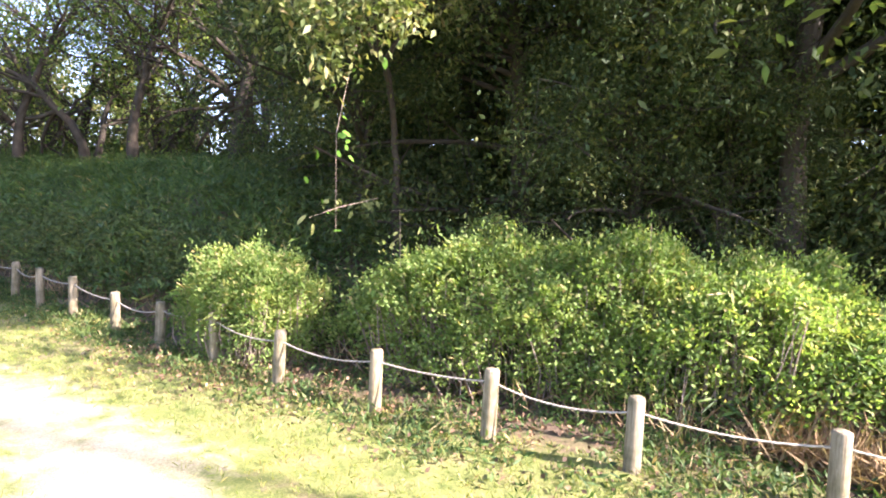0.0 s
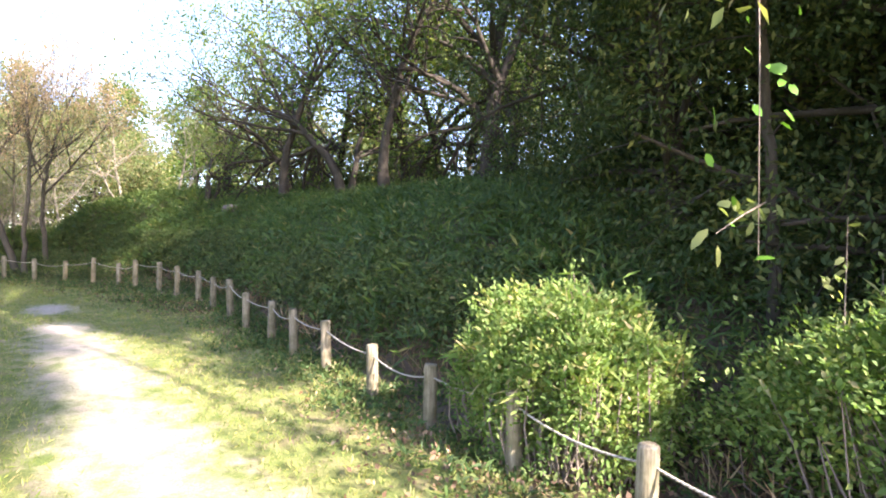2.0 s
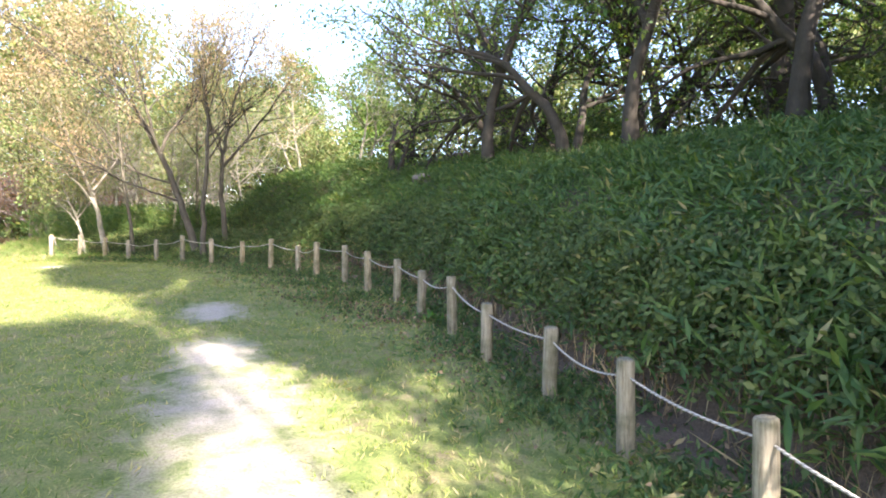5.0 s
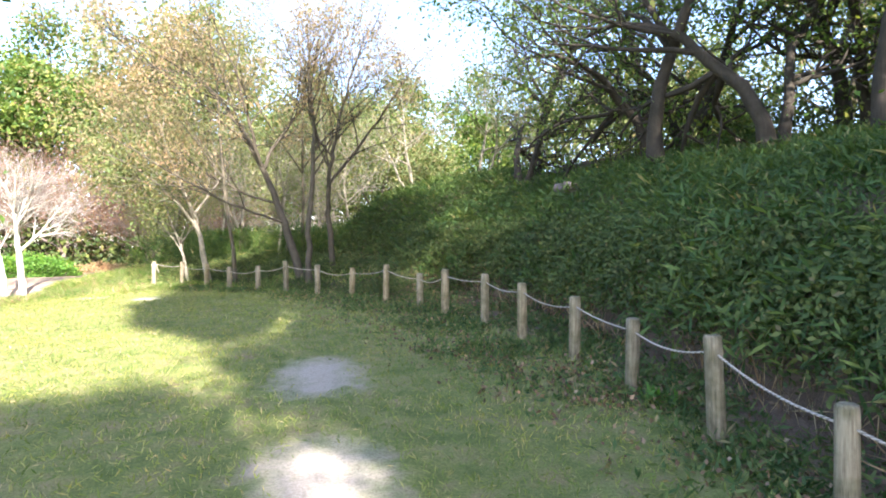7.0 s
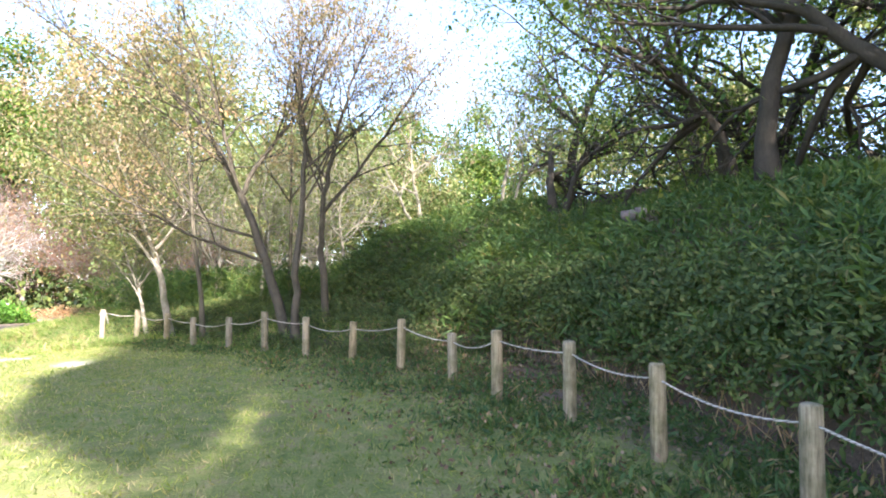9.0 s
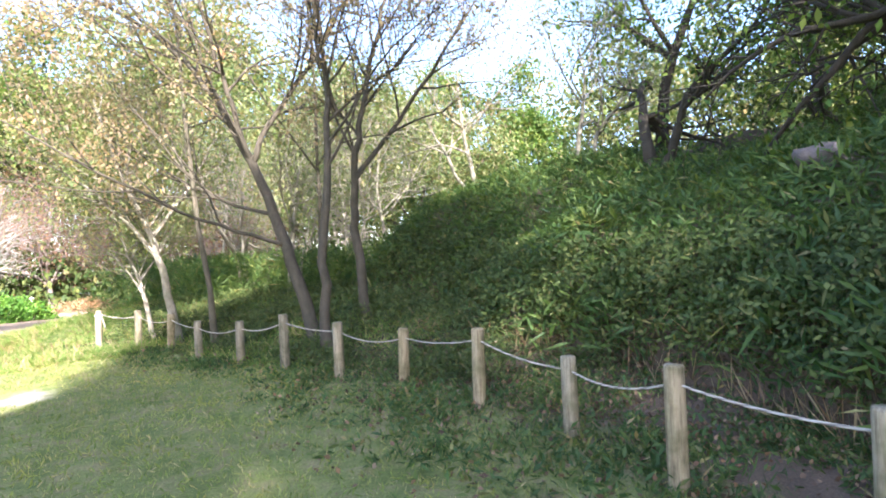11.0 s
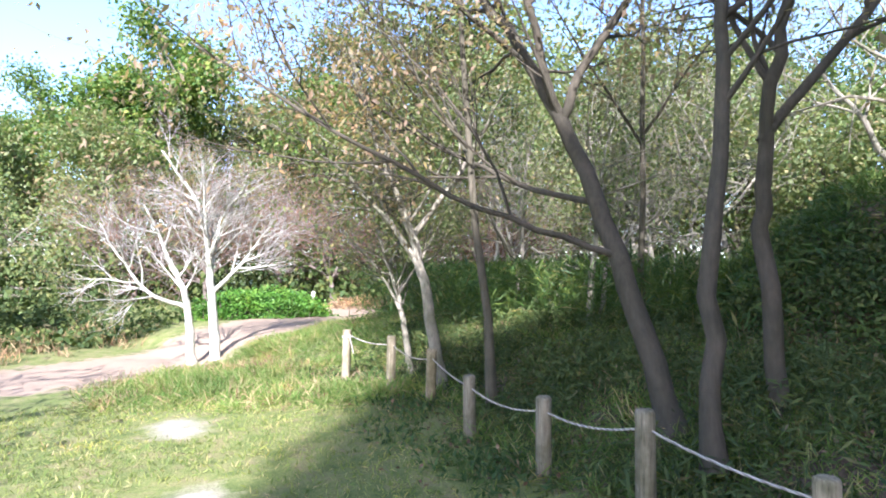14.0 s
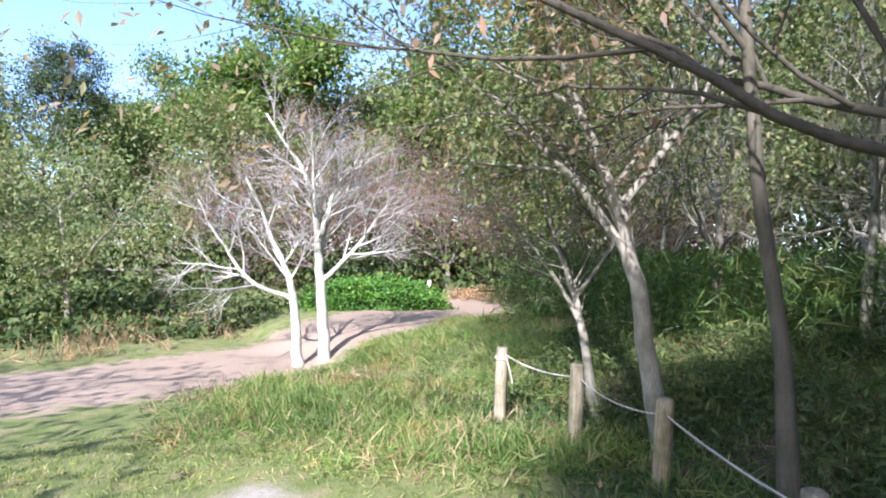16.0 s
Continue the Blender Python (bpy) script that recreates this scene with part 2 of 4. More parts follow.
def along_fence(x, y):
    """How far a place lies behind the fence (positive on the bank's side) and beside which post."""
    x, y = np.asarray(x, float), np.asarray(y, float)
    best, side, where = np.full(x.shape, 1e9), np.zeros(x.shape), np.zeros(x.shape)
    for n in range(len(POSTS) - 1):
        (ax, ay), (bx, by) = POSTS[n, :2], POSTS[n + 1, :2]
        dx, dy = bx - ax, by - ay
        q = ((x - ax) * dx + (y - ay) * dy) / (dx * dx + dy * dy)
        q = np.clip(q, -30 if n == 0 else 0, 30 if n == len(POSTS) - 2 else 1)
        d = np.hypot(x - ax - q * dx, y - ay - q * dy)
        s = np.sign(dx * (y - ay) - dy * (x - ax))
        near = d < best
        best, side, where = np.where(near, d, best), np.where(near, s * d, side), np.where(near, n + q, where)
    return side, where


def smooth(v):
    v = np.clip(v, 0, 1)
    return v * v * (3 - 2 * v)


# foot of the planted bank in plan, from the start of the walk to its far rounded end
BANK = np.array([(6.6, -9.0), (5.3, -6.5), (4.5, -4.5), (3.9, -2.6), (3.3, -0.5), (2.9, 0.95), (2.3, 2.6), (1.75, 4.8), (1.35, 6.6), (0.95, 8.0), (0.45, 9.6), (0.05, 10.9),
                 (-0.45, 12.1), (-1.05, 13.2), (-1.75, 13.95), (-2.45, 14.4), (-2.95, 15.0), (-3.3, 16.2), (-3.9, 17.3), (-4.9, 18.1), (-5.6, 18.9), (-5.8, 20.5), (-4.4, 23.0), (0.0, 26.0)])
BANK_RUN = np.hypot(*np.diff(BANK, axis=0).T)
BANK_ARC = np.concatenate([[0], np.cumsum(BANK_RUN)])


def along_bank(x, y):
    """How far a place lies inside the bank's foot, and how far along it."""
    x, y = np.asarray(x, float), np.asarray(y, float)
    best, inside, where = np.full(x.shape, 1e9), np.zeros(x.shape), np.zeros(x.shape)
    for n in range(len(BANK) - 1):
        (ax, ay), (bx, by) = BANK[n], BANK[n + 1]
        dx, dy = bx - ax, by - ay
        q = np.clip(((x - ax) * dx + (y - ay) * dy) / (dx * dx + dy * dy), 0, 1)
        d = np.hypot(x - ax - q * dx, y - ay - q * dy)
        near = d < best - 1e-9
        best, inside = np.where(near, d, best), np.where(near, np.sign(dy * (x - ax) - dx * (y - ay)) * d, inside)
        where = np.where(near, BANK_ARC[n] + q * BANK_RUN[n], where)
    return inside, where


def bank_rise(x, y):
    w, a = along_bank(x, y)
    top = np.interp(a, [0, 7, 9, 10.7, 17, 20, 23, 25, 27, 28.5, 34], [0.3, 0.45, 0.9, 1.34, 1.42, 1.5, 1.5, 1.4, 1.4, 1.85, 1.95])
    hill = np.interp(a, [0, 7, 10.7, 17, 20, 23, 25, 27, 29.5, 34], [0.02, 0.05, 0.35, 0.38, 0.4, 0.5, 0.36, 0.3, 0.42, 0.42])
    lumps = 0.08 * np.sin(1.3 * x + 0.7 * y) * np.sin(0.9 * y - 0.5 * x)
    face = (1 - np.exp(-np.clip(w, 0, 60) / 0.46)) * (top + lumps + hill * 4.4 * (1 - np.exp(-np.clip(w - 0.6, 0, 60) / 4.4)))
    s, u = along_fence(x, y)
    shelf = 0.5 * (1 - np.exp(-np.clip(s - 0.9, 0, 60) / 0.85)) * smooth((9.5 - u) / 3)
    return np.maximum(face, shelf)


def height(x, y):
    return base_level(x, y) + bank_rise(x, y)


def strip(x, y, line, wide):
    best = np.full(np.shape(x), 1e9)
    for (ax, ay), (bx, by) in zip(line, line[1:]):
        dx, dy = bx - ax, by - ay
        q = np.clip(((x - ax) * dx + (y - ay) * dy) / (dx * dx + dy * dy), 0, 1)
        best = np.minimum(best, np.hypot(x - ax - q * dx, y - ay - q * dy))
    return np.clip(1 - best / wide, 0, 1)


BARE = [(1.2, -9.0), (1.1, -3.2), (0.2, -0.6), (-0.5, 1.5), (-1.1, 3.4), (-1.5, 4.5)]
BARE_SPOTS = [[(-2.3, 6.9), (-2.5, 7.5)], [(-1.65, 4.9), (-1.8, 5.4)], [(-9.8, 14.5), (-10.2, 14.7)], [(-7.7, 13.1), (-8.0, 13.4)]]
ROAD = [(-19, 5), (-17, 11), (-16.2, 15.5), (-16.9, 20), (-18.6, 25.5), (-22, 31)]


def linked(name, verts, faces, material, parent=None, label="", shade=True):
    """One mesh object out of arrays of points and of equal-sided faces."""
    verts, faces = np.asarray(verts, np.float32), np.asarray(faces, np.int32)
    mesh = bpy.data.meshes.new(name)
    mesh.vertices.add(len(verts))
    mesh.vertices.foreach_set("co", verts.ravel())
    mesh.loops.add(faces.size)
    mesh.loops.foreach_set("vertex_index", faces.ravel())
    mesh.polygons.add(len(faces))
    mesh.polygons.foreach_set("loop_start", np.arange(len(faces), dtype=np.int32) * faces.shape[1])
    mesh.polygons.foreach_set("use_smooth", np.full(len(faces), shade))
    mesh.update(calc_edges=True)
    mesh.materials.append(material)
    ob = new(name, mesh)
    ob.parent = parent
    return tagged(ob, label)


def part(name, bm, material, parent=None, label="", smooth_faces=True):
    mesh = bpy.data.meshes.new(name)
    bm.to_mesh(mesh)
    bm.free()
    for p in mesh.polygons:
        p.use_smooth = smooth_faces
    mesh.materials.append(material)
    ob = new(name, mesh)
    ob.parent = parent
    return tagged(ob, label)


def spread(n, reach, dense):
    u = np.linspace(-1, 1, n)
    return dense * n / 2 * u + (reach - dense * n / 2) * np.sign(u) * np.abs(u) ** 9


gx, gy = np.meshgrid(spread(261, 900, 0.13) - 4, spread(301, 900, 0.13) + 6)
rng = np.random.default_rng(4)
gz = height(gx, gy) + 0.012 * rng.standard_normal(gx.shape)
n_y, n_x = gx.shape
idx = np.arange(n_x * n_y).reshape(n_y, n_x)
quads = np.stack([idx[:-1, :-1], idx[:-1, 1:], idx[1:, 1:], idx[1:, :-1]], -1).reshape(-1, 4)
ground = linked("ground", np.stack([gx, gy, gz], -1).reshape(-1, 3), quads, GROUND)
tagged(ground, "grassy park lawn with worn bare patches and a dirt road", "ground", kind="structure")
soil_mask = strip(gx, gy, BARE, 0.85) * (0.8 + 0.25 * np.sin(1.3 * gx + 2.1 * gy) * np.sin(2.3 * gx - 0.9 * gy))
for spot, wide in zip(BARE_SPOTS, (0.58, 0.58, 0.4, 0.42)):
    soil_mask = np.maximum(soil_mask, strip(gx, gy, spot, wide))
behind, beside = along_fence(gx, gy)
inside, _ = along_bank(gx, gy)
# littered strip behind the fence and the bank's ground, painted darker as shade
litter_shade_mask = np.clip((behind + 0.5) / 1.2, 0, 1) * np.clip(1.2 - behind / 6, 0, 1) * 0.92 * (beside > 0) + np.where((inside > -0.3) & (inside < 14), 0.9, 0)
cover = np.stack([soil_mask, strip(gx, gy, ROAD, 2.6) * 1.3, np.clip(litter_shade_mask, 0, 1), np.ones_like(gx)], -1)
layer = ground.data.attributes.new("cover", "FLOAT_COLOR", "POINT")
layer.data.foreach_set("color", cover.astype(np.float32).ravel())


# ---- growing things ----
def leaves(places, ways, lengths, widths, droop=0.25, seed=0, face=None, fine=False):
    """Folded leaves, each four points and two triangles: from its stalk along its way, widest at 0.45."""
    r = np.random.default_rng(seed)
    ways = ways / np.linalg.norm(ways, axis=1, keepdims=True)
    other = r.standard_normal(ways.shape)
    if face is not None:
        other = face + 0.45 * other
    across = np.cross(ways, other)
    across /= np.linalg.norm(across, axis=1, keepdims=True) + 1e-9
    lift = np.cross(across, ways)
    L, W = lengths[:, None], widths[:, None]
    mid = places + ways * L * 0.45
    tip = places + ways * L
    tip[:, 2] -= droop * lengths
    mid[:, 2] -= droop * lengths * 0.4
    if fine:
        low, high = places + (mid - places) * 0.6, places * 0.3 + tip * 0.7
        v = np.stack([places, low + across * W * 0.42 + lift * W * 0.12, high + across * W * 0.4 + lift * W * 0.1, tip,
                      high - across * W * 0.4 + lift * W * 0.1, low - across * W * 0.42 + lift * W * 0.12], 1).reshape(-1, 3)
        k = np.arange(len(places))[:, None] * 6
        return v, np.stack([k + [0, 1, 5], k + [1, 2, 5], k + [2, 4, 5], k + [2, 3, 4]], 1).reshape(-1, 3)
    v = np.stack([places, mid + across * W / 2 + lift * W * 0.15, tip, mid - across * W / 2 + lift * W * 0.15], 1).reshape(-1, 3)
    k = np.arange(len(places))[:, None] * 4
    f = np.stack([k + [0, 1, 2], k + [0, 2, 3]], 1).reshape(-1, 3)
    return v, f


def tube(points, radii, sides=6):
    """Rings round a line of points."""
    points = np.asarray(points, float)
    d = np.gradient(points, axis=0)
    d /= np.linalg.norm(d, axis=1, keepdims=True) + 1e-9
    ref = np.array([0.31, 0.95, 0.05]) if abs(d[0, 2]) > 0.5 else np.array([0.05, 0.1, 1.0])
    a = np.cross(d, ref)
    a /= np.linalg.norm(a, axis=1, keepdims=True) + 1e-9
    b = np.cross(d, a)
    ang = np.arange(sides) * 2 * np.pi / sides
    ring = a[:, None] * np.cos(ang)[None, :, None] + b[:, None] * np.sin(ang)[None, :, None]
    v = points[:, None] + ring * np.asarray(radii)[:, None, None]
    n = len(points)
    k = np.arange(n * sides).reshape(n, sides)
    nxt = np.roll(k, -1, axis=1)
    f = np.stack([k[:-1], nxt[:-1], nxt[1:], k[1:]], -1).reshape(-1, 4)
    return v.reshape(-1, 3), f


def gather(pieces):
    vs, fs, base = [], [], 0
    for v, f in pieces:
        vs.append(v)
        fs.append(np.asarray(f) + base)
        base += len(v)
    return np.concatenate(vs), np.concatenate(fs)


def grow(r, start, way, length, radius, level, out, tips, wander=0.25, up=0.1, split=(5, 5, 4), ratio=(0.55, 0.55, 0.55), lean=0.9, low=0.3, cone=0.0, thin=0.6):
    """A limb and all that springs from it: lines with radii into out, and twig points with ways into tips."""
    steps = max(4, int(7 - level))
    pts, rad = [np.array(start, float)], [radius]
    w = np.array(way, float) / np.linalg.norm(way)
    for n in range(steps):
        w = w + r.normal(0, wander, 3) / steps ** 0.5 + np.array([0, 0, up]) / steps
        w /= np.linalg.norm(w)
        pts.append(pts[-1] + w * length / steps)
        rad.append(radius * (1 - 0.75 * (n + 1) / steps))
    out.append((np.array(pts), np.array(rad), level))
    if level >= len(split):
        for n in range(1, steps + 1):
            tips.append((pts[n], w))
        return
    for n in range(split[level]):
        q = r.uniform(low if level == 0 else 0.25, 1.0)
        long = ratio[level] * r.uniform(0.7, 1.2) * (1 - cone * q if level == 0 else 1)
        i = min(int(q * steps), steps - 1)
        p = pts[i] + (pts[i + 1] - pts[i]) * (q * steps - i)
        side = r.normal(0, 1, 3)
        side -= side @ w * w
        side /= np.linalg.norm(side)
        d = w + side * lean * r.uniform(0.6, 1.3)
        grow(r, p, d, length * long, rad[i] * thin, level + 1, out, tips, wander, up, split, ratio, lean, low, cone, thin)


def tree(name, label, seed, stems, bark, leaf, leaf_n=8, leaf_size=(0.08, 0.05), cloud=0.25, droop=0.3, flat=1.0, category="tree", finest=4, twig=None, **how):
    """A tree as one thing: a trunk mesh with its limbs, and a crown of single leaves. stems: (start, way, length, radius)."""
    r = np.random.default_rng(seed)
    out, tips = [], []
    for start, way, length, radius in stems:
        grow(r, start, way, length, radius, 0, out, tips, **how)
    return dressed(name, label, seed, r, out, tips, bark, leaf, leaf_n, leaf_size, cloud, droop, flat, category, finest, twig)


def dressed(name, label, seed, r, out, tips, bark, leaf, leaf_n, leaf_size, cloud, droop, flat, category, finest, twig):
    """Meshes for the limbs of a tree and the leaves at its twigs."""
    root = new(name)
    tagged(root, label, category)
    for p, rad, lev in out:
        if lev == 0:
            flare = np.array(rad)
            flare[0] *= 1.35
            v, f = tube(p, flare, 10)
            linked("trunk", v, f, bark, root)
    v, f = gather([tube(p, rad, (9, 6, 4, 3, 3)[lev]) for p, rad, lev in out if 0 < lev <= (finest if twig is None else 1)])
    linked("branchwork", v, f, bark, root)
    if twig is not None:
        v, f = gather([tube(p, rad, 3) for p, rad, lev in out if 1 < lev <= finest])
        linked("fine_twig", v, f, twig, root)
    if leaf is not None and leaf_n > 0:
        n = len(tips) * leaf_n
        at = np.repeat(np.array([t[0] for t in tips]), leaf_n, 0) + r.normal(0, cloud, (n, 3)) * [1, 1, flat]
        way = np.repeat(np.array([t[1] for t in tips]), leaf_n, 0) * 0.4 + r.normal(0, 0.7, (n, 3))
        size = r.uniform(0.6, 1.3, n)
        v, f = leaves(at, way, leaf_size[0] * size, leaf_size[1] * size, droop, seed, np.array([0.1, -0.2, 0.8]))
        linked("crown", v, f, leaf, root)
    return root


def curved(points, per=5):
    """A smooth line through a few points."""
    p = np.array(points, float)
    p = np.concatenate([2 * p[:1] - p[1:2], p, 2 * p[-1:] - p[-2:-1]])
    q = np.linspace(0, 1, per, endpoint=False)[:, None]
    runs = [0.5 * (2 * b + (c - a) * q + (2 * a - 5 * b + 4 * c - d) * q ** 2 + (3 * b - a - 3 * c + d) * q ** 3) for a, b, c, d in zip(p, p[1:], p[2:], p[3:])]
    return np.concatenate(runs + [p[-2:-1]])


def limbed_tree(name, label, seed, limbs, bark, leaf, leaf_n=4, leaf_size=(0.05, 0.025), cloud=0.1, droop=0.3, flat=1.0, category="tree", finest=4, twig=None, reach=1.7, **how):
    """A tree whose main limbs follow lines of their own: (points, girth at foot, girth at tip, side shoots, from which share of the limb)."""
    r = np.random.default_rng(seed)
    out, tips = [], []
    for points, thick, thin_end, shoots, since in limbs:
        line = curved(points)
        line[1:] += r.normal(0, 0.012, (len(line) - 1, 3))
        rad = np.linspace(thick, thin_end, len(line))
        out.append((line, rad, 0 if points[0][2] <= 0 else 1))
        for n in range(shoots):
            q = since + (1 - since) * (n + r.random()) / shoots
            i = min(int(q * (len(line) - 1)), len(line) - 2)
            w = line[i + 1] - line[i]
            w /= np.linalg.norm(w)
            side = r.normal(0, 1, 3)
            side -= side @ w * w
            side /= np.linalg.norm(side)
            grow(r, line[i], w + side * r.uniform(0.6, 1.2), reach * r.uniform(0.6, 1.2) * (1.15 - 0.5 * q), min(rad[i] * 0.6, 0.022), 1, out, tips, **how)
    return dressed(name, label, seed, r, out, tips, bark, leaf, leaf_n, leaf_size, cloud, droop, flat, category, finest, twig)


def put(root, x, y, turn=0.0, size=1.0, sink=0.05):
    root.matrix_basis = pose(x, y, float(height(x, y)) - sink, 0, 0, turn) @ Matrix.Scale(size, 4)
    return root


def again(root, x, y, turn=0.0, size=1.0, sink=0.05):
    z = float(height(x, y)) - sink
    ob = copy_thing(root, pose(x, y, z, 0, 0, turn))
    ob.scale = (size, size, size)
    return ob


# ---- rope fence ----
def post_mesh(seed):
    """A round post with a chamfered, worn head, a checked side and a slightly uneven girth."""
    r = random.Random(seed)
    bm = bmesh.new()
    sides, rings = 14, [(-1.0, 0.058), (-0.5, 0.058), (-0.25, 0.057), (-0.02, 0.056), (-0.006, 0.052), (0.0, 0.042)]
    wob = [1 + r.uniform(-0.035, 0.035) for _ in range(sides)]
    wob[r.randrange(sides)] -= 0.12
    loops = []
    for z, rad in rings:
        loops.append([bm.verts.new((rad * wob[k] * math.cos(k * math.tau / sides), rad * wob[k] * math.sin(k * math.tau / sides), z + (r.uniform(-0.004, 0.004) if z > -0.1 else 0)))
                      for k in range(sides)])
    for a, b in zip(loops, loops[1:]):
        for k in range(sides):
            bm.faces.new((a[k], a[(k + 1) % sides], b[(k + 1) % sides], b[k]))
    bm.faces.new(loops[-1])
    return bm


fence = new("rope_fence")
tagged(fence, "low fence of weathered round posts and sagging pale rope", "fence")
shapes = []
for n, (x, y, top) in enumerate(POSTS):
    if n < 5:
        ob = part("post", post_mesh(n), POST, fence)
        shapes.append(ob.data)
    else:
        ob = new("post", shapes[n % 5])
        ob.parent = fence
    rr = random.Random(n)
    ob.matrix_basis = pose(x, y, top, rr.uniform(-2, 2), rr.uniform(-2, 2), rr.uniform(0, 360))


def rope_line(a, b, sag, steps=10):
    q = np.linspace(0, 1, steps + 1)[:, None]
    line = np.asarray(a) * (1 - q) + np.asarray(b) * q
    line[:, 2] -= sag * 4 * (q * (1 - q))[:, 0]
    return line


HOLE = 0.1
for n in range(len(POSTS) - 1):
    a, b = POSTS[n] - [0, 0, HOLE], POSTS[n + 1] - [0, 0, HOLE]
    if n == 0:
        a[2] += 0.05
    line = rope_line(a, b, 0.052 + 0.025 * math.sin(n * 2.3))
    v, f = tube(line, np.full(len(line), 0.0075), 6)
    linked("rope", v, f, ROPE, fence)
knot = [POSTS[0] + [0.062 * math.cos(k), 0.062 * math.sin(k), -0.08 - 0.012 * k / 6] for k in np.linspace(0, 12.5, 30)]
v, f = tube(knot, np.full(30, 0.009), 5)
linked("knot", v, f, ROPE, fence)
tail = rope_line(POSTS[0] + [0.06, -0.02, -0.09], POSTS[0] + [0.16, -0.05, -0.3], -0.02, 5)
v, f = tube(tail, np.full(6, 0.008), 5)
linked("rope_end", v, f, ROPE, fence)


# ---- bank planting ----
def scatter(n, seed, x0, x1, y0, y1):
    r = np.random.default_rng(seed)
    return r, r.uniform(x0, x1, n), r.uniform(y0, y1, n)


def tufts(name, label, category, x, y, z, per, length, width, material, seed, lean=0.7, droop=0.3, up=1.0, parent=None, jitter=0.06, face=None):
    """Leaves in tufts: per leaves from each place, fanned round the upright."""
    r = np.random.default_rng(seed)
    n = len(x) * per
    at = np.repeat(np.stack([x, y, z], -1), per, 0) + r.normal(0, jitter, (n, 3)) * [1, 1, 0.6]
    way = r.normal(0, lean, (n, 3)) + [0, 0, up]
    size = r.uniform(0.55, 1.3, n)
    v, f = leaves(at, way, length * size, width * size, droop, seed, face)
    return tagged(linked(name, v, f, material, parent), label, category, kind="stuff")


r, x, y = scatter(260000, 11, -7, 13, -6, 24)
w, a = along_bank(x, y)
share = np.where(w < 1.0, 1.0, np.where(w < 4, 0.6, 0.22)) * np.where(a < 9, 0.5, 1)
keep = (w > 0.08) & (w < 9) & (a > 3) & (a < 38) & (r.random(len(x)) < share)
x, y, w = x[keep], y[keep], w[keep]
lift = r.uniform(0.0, 0.26, len(x))
tufts("bamboo_grass", "dense green dwarf bamboo and grass covering the bank", "bamboo grass", x - 0.2 * np.clip(0.9 - w, 0, 1), y - 0.08 * np.clip(0.9 - w, 0, 1), height(x, y) + lift, 4, 0.19, 0.024, SASA, 12, 0.8, 0.45, face=np.array([-0.4, -0.2, 0.9]))

# clipped hedge on the bank's face: leaves in a layer that overhangs the foot
r, x, y = scatter(420000, 26, -7, 4.5, -1.5, 21)
w, a = along_bank(x, y)
keep = (w > 0.0) & (w < 0.95) & (a > 8.5)
x, y, w = x[keep], y[keep], w[keep]
rise = bank_rise(x, y)
keep = (r.random(len(x)) < 0.85 * np.clip((rise - 0.12) * 1.5, 0, 1) * np.clip((1.05 - w) * 2, 0, 1))
x, y, w, rise = x[keep], y[keep], w[keep], rise[keep]
out_by = np.abs(r.normal(0.16, 0.15, len(x))) + 0.15 * np.sin(3.1 * x + 4.2 * y) * np.sin(4 * rise + 2.3 * y) + 0.09 * np.sin(9 * y) * np.sin(8 * rise + x)
tufts("clipped_hedge", "clipped dull green hedge with small leaves on the bank's face", "hedge", x - 0.93 * out_by, y - 0.36 * out_by,
      height(x, y) + r.uniform(0, 0.12, len(x)), 4, 0.066, 0.034, HEDGE_FACE, 27, 1.0, 0.2, 0.5, face=np.array([-0.7, -0.3, 0.6]))

# longer bamboo leaves that stand out of the hedge in clusters
r, x, y = scatter(36000, 30, -7, 6, -1, 21)
w, a = along_bank(x, y)
keep = (w > 0.05) & (w < 3.2) & (a > 9) & (np.sin(1.9 * x + 2.6 * y) * np.sin(3.1 * y - 1.2 * x) + 0.5 * r.random(len(x)) > 0.45)
x, y = x[keep], y[keep]
out_by = np.clip(0.95 - w[keep], 0, 0.9) * 0.42
tufts("bamboo_leaf", "clusters of longer pale green bamboo leaves on the bank", "bamboo grass", x - 0.93 * out_by, y - 0.36 * out_by, height(x, y) + r.uniform(0.05, 0.28, len(x)),
      4, 0.27, 0.034, SASA, 32, 0.8, 0.4, face=np.array([-0.4, -0.3, 0.8]))

# dry stalks at the foot of the bank and under the shrubs
r, x, y = scatter(30000, 13, -7, 9, -9, 20)
w, a = along_bank(x, y)
keep = (w > -0.22) & (w < 0.2)
tufts("dry_stalk", "tangle of dry brown stalks at the foot of the bank", "dry grass", x[keep], y[keep], height(x, y)[keep] + 0.02, 3, 0.4, 0.011, STRAW, 14, 0.45, 0.1)

# weeds and leaf litter along the fence and on the strip behind it
r, x, y = scatter(210000, 15, -11, 7, -9, 18)
s, u = along_fence(x, y)
w, a = along_bank(x, y)
out = 1.0 + 0.9 * smooth((u - 5) / 2) * smooth((15 - u) / 3)
dense = smooth((s + out) / (out + 0.1)) * (0.5 + 0.5 * np.sin(1.7 * x + 2.3 * y) * np.sin(2.9 * x - 1.3 * y)) * np.where(u > 21.5, 0.75, 1)
keep = (r.random(len(x)) < dense) & (w < 0.12) & (s < 3.2)
tufts("weed", "low green weeds growing along the rope fence", "weeds", x[keep], y[keep], height(x, y)[keep], 5, 0.1, 0.024, WEED, 16, 0.9, 0.3, 0.8)
keep &= r.random(len(x)) < 0.35 + 0.35 * np.sin(2.3 * x - 1.9 * y)
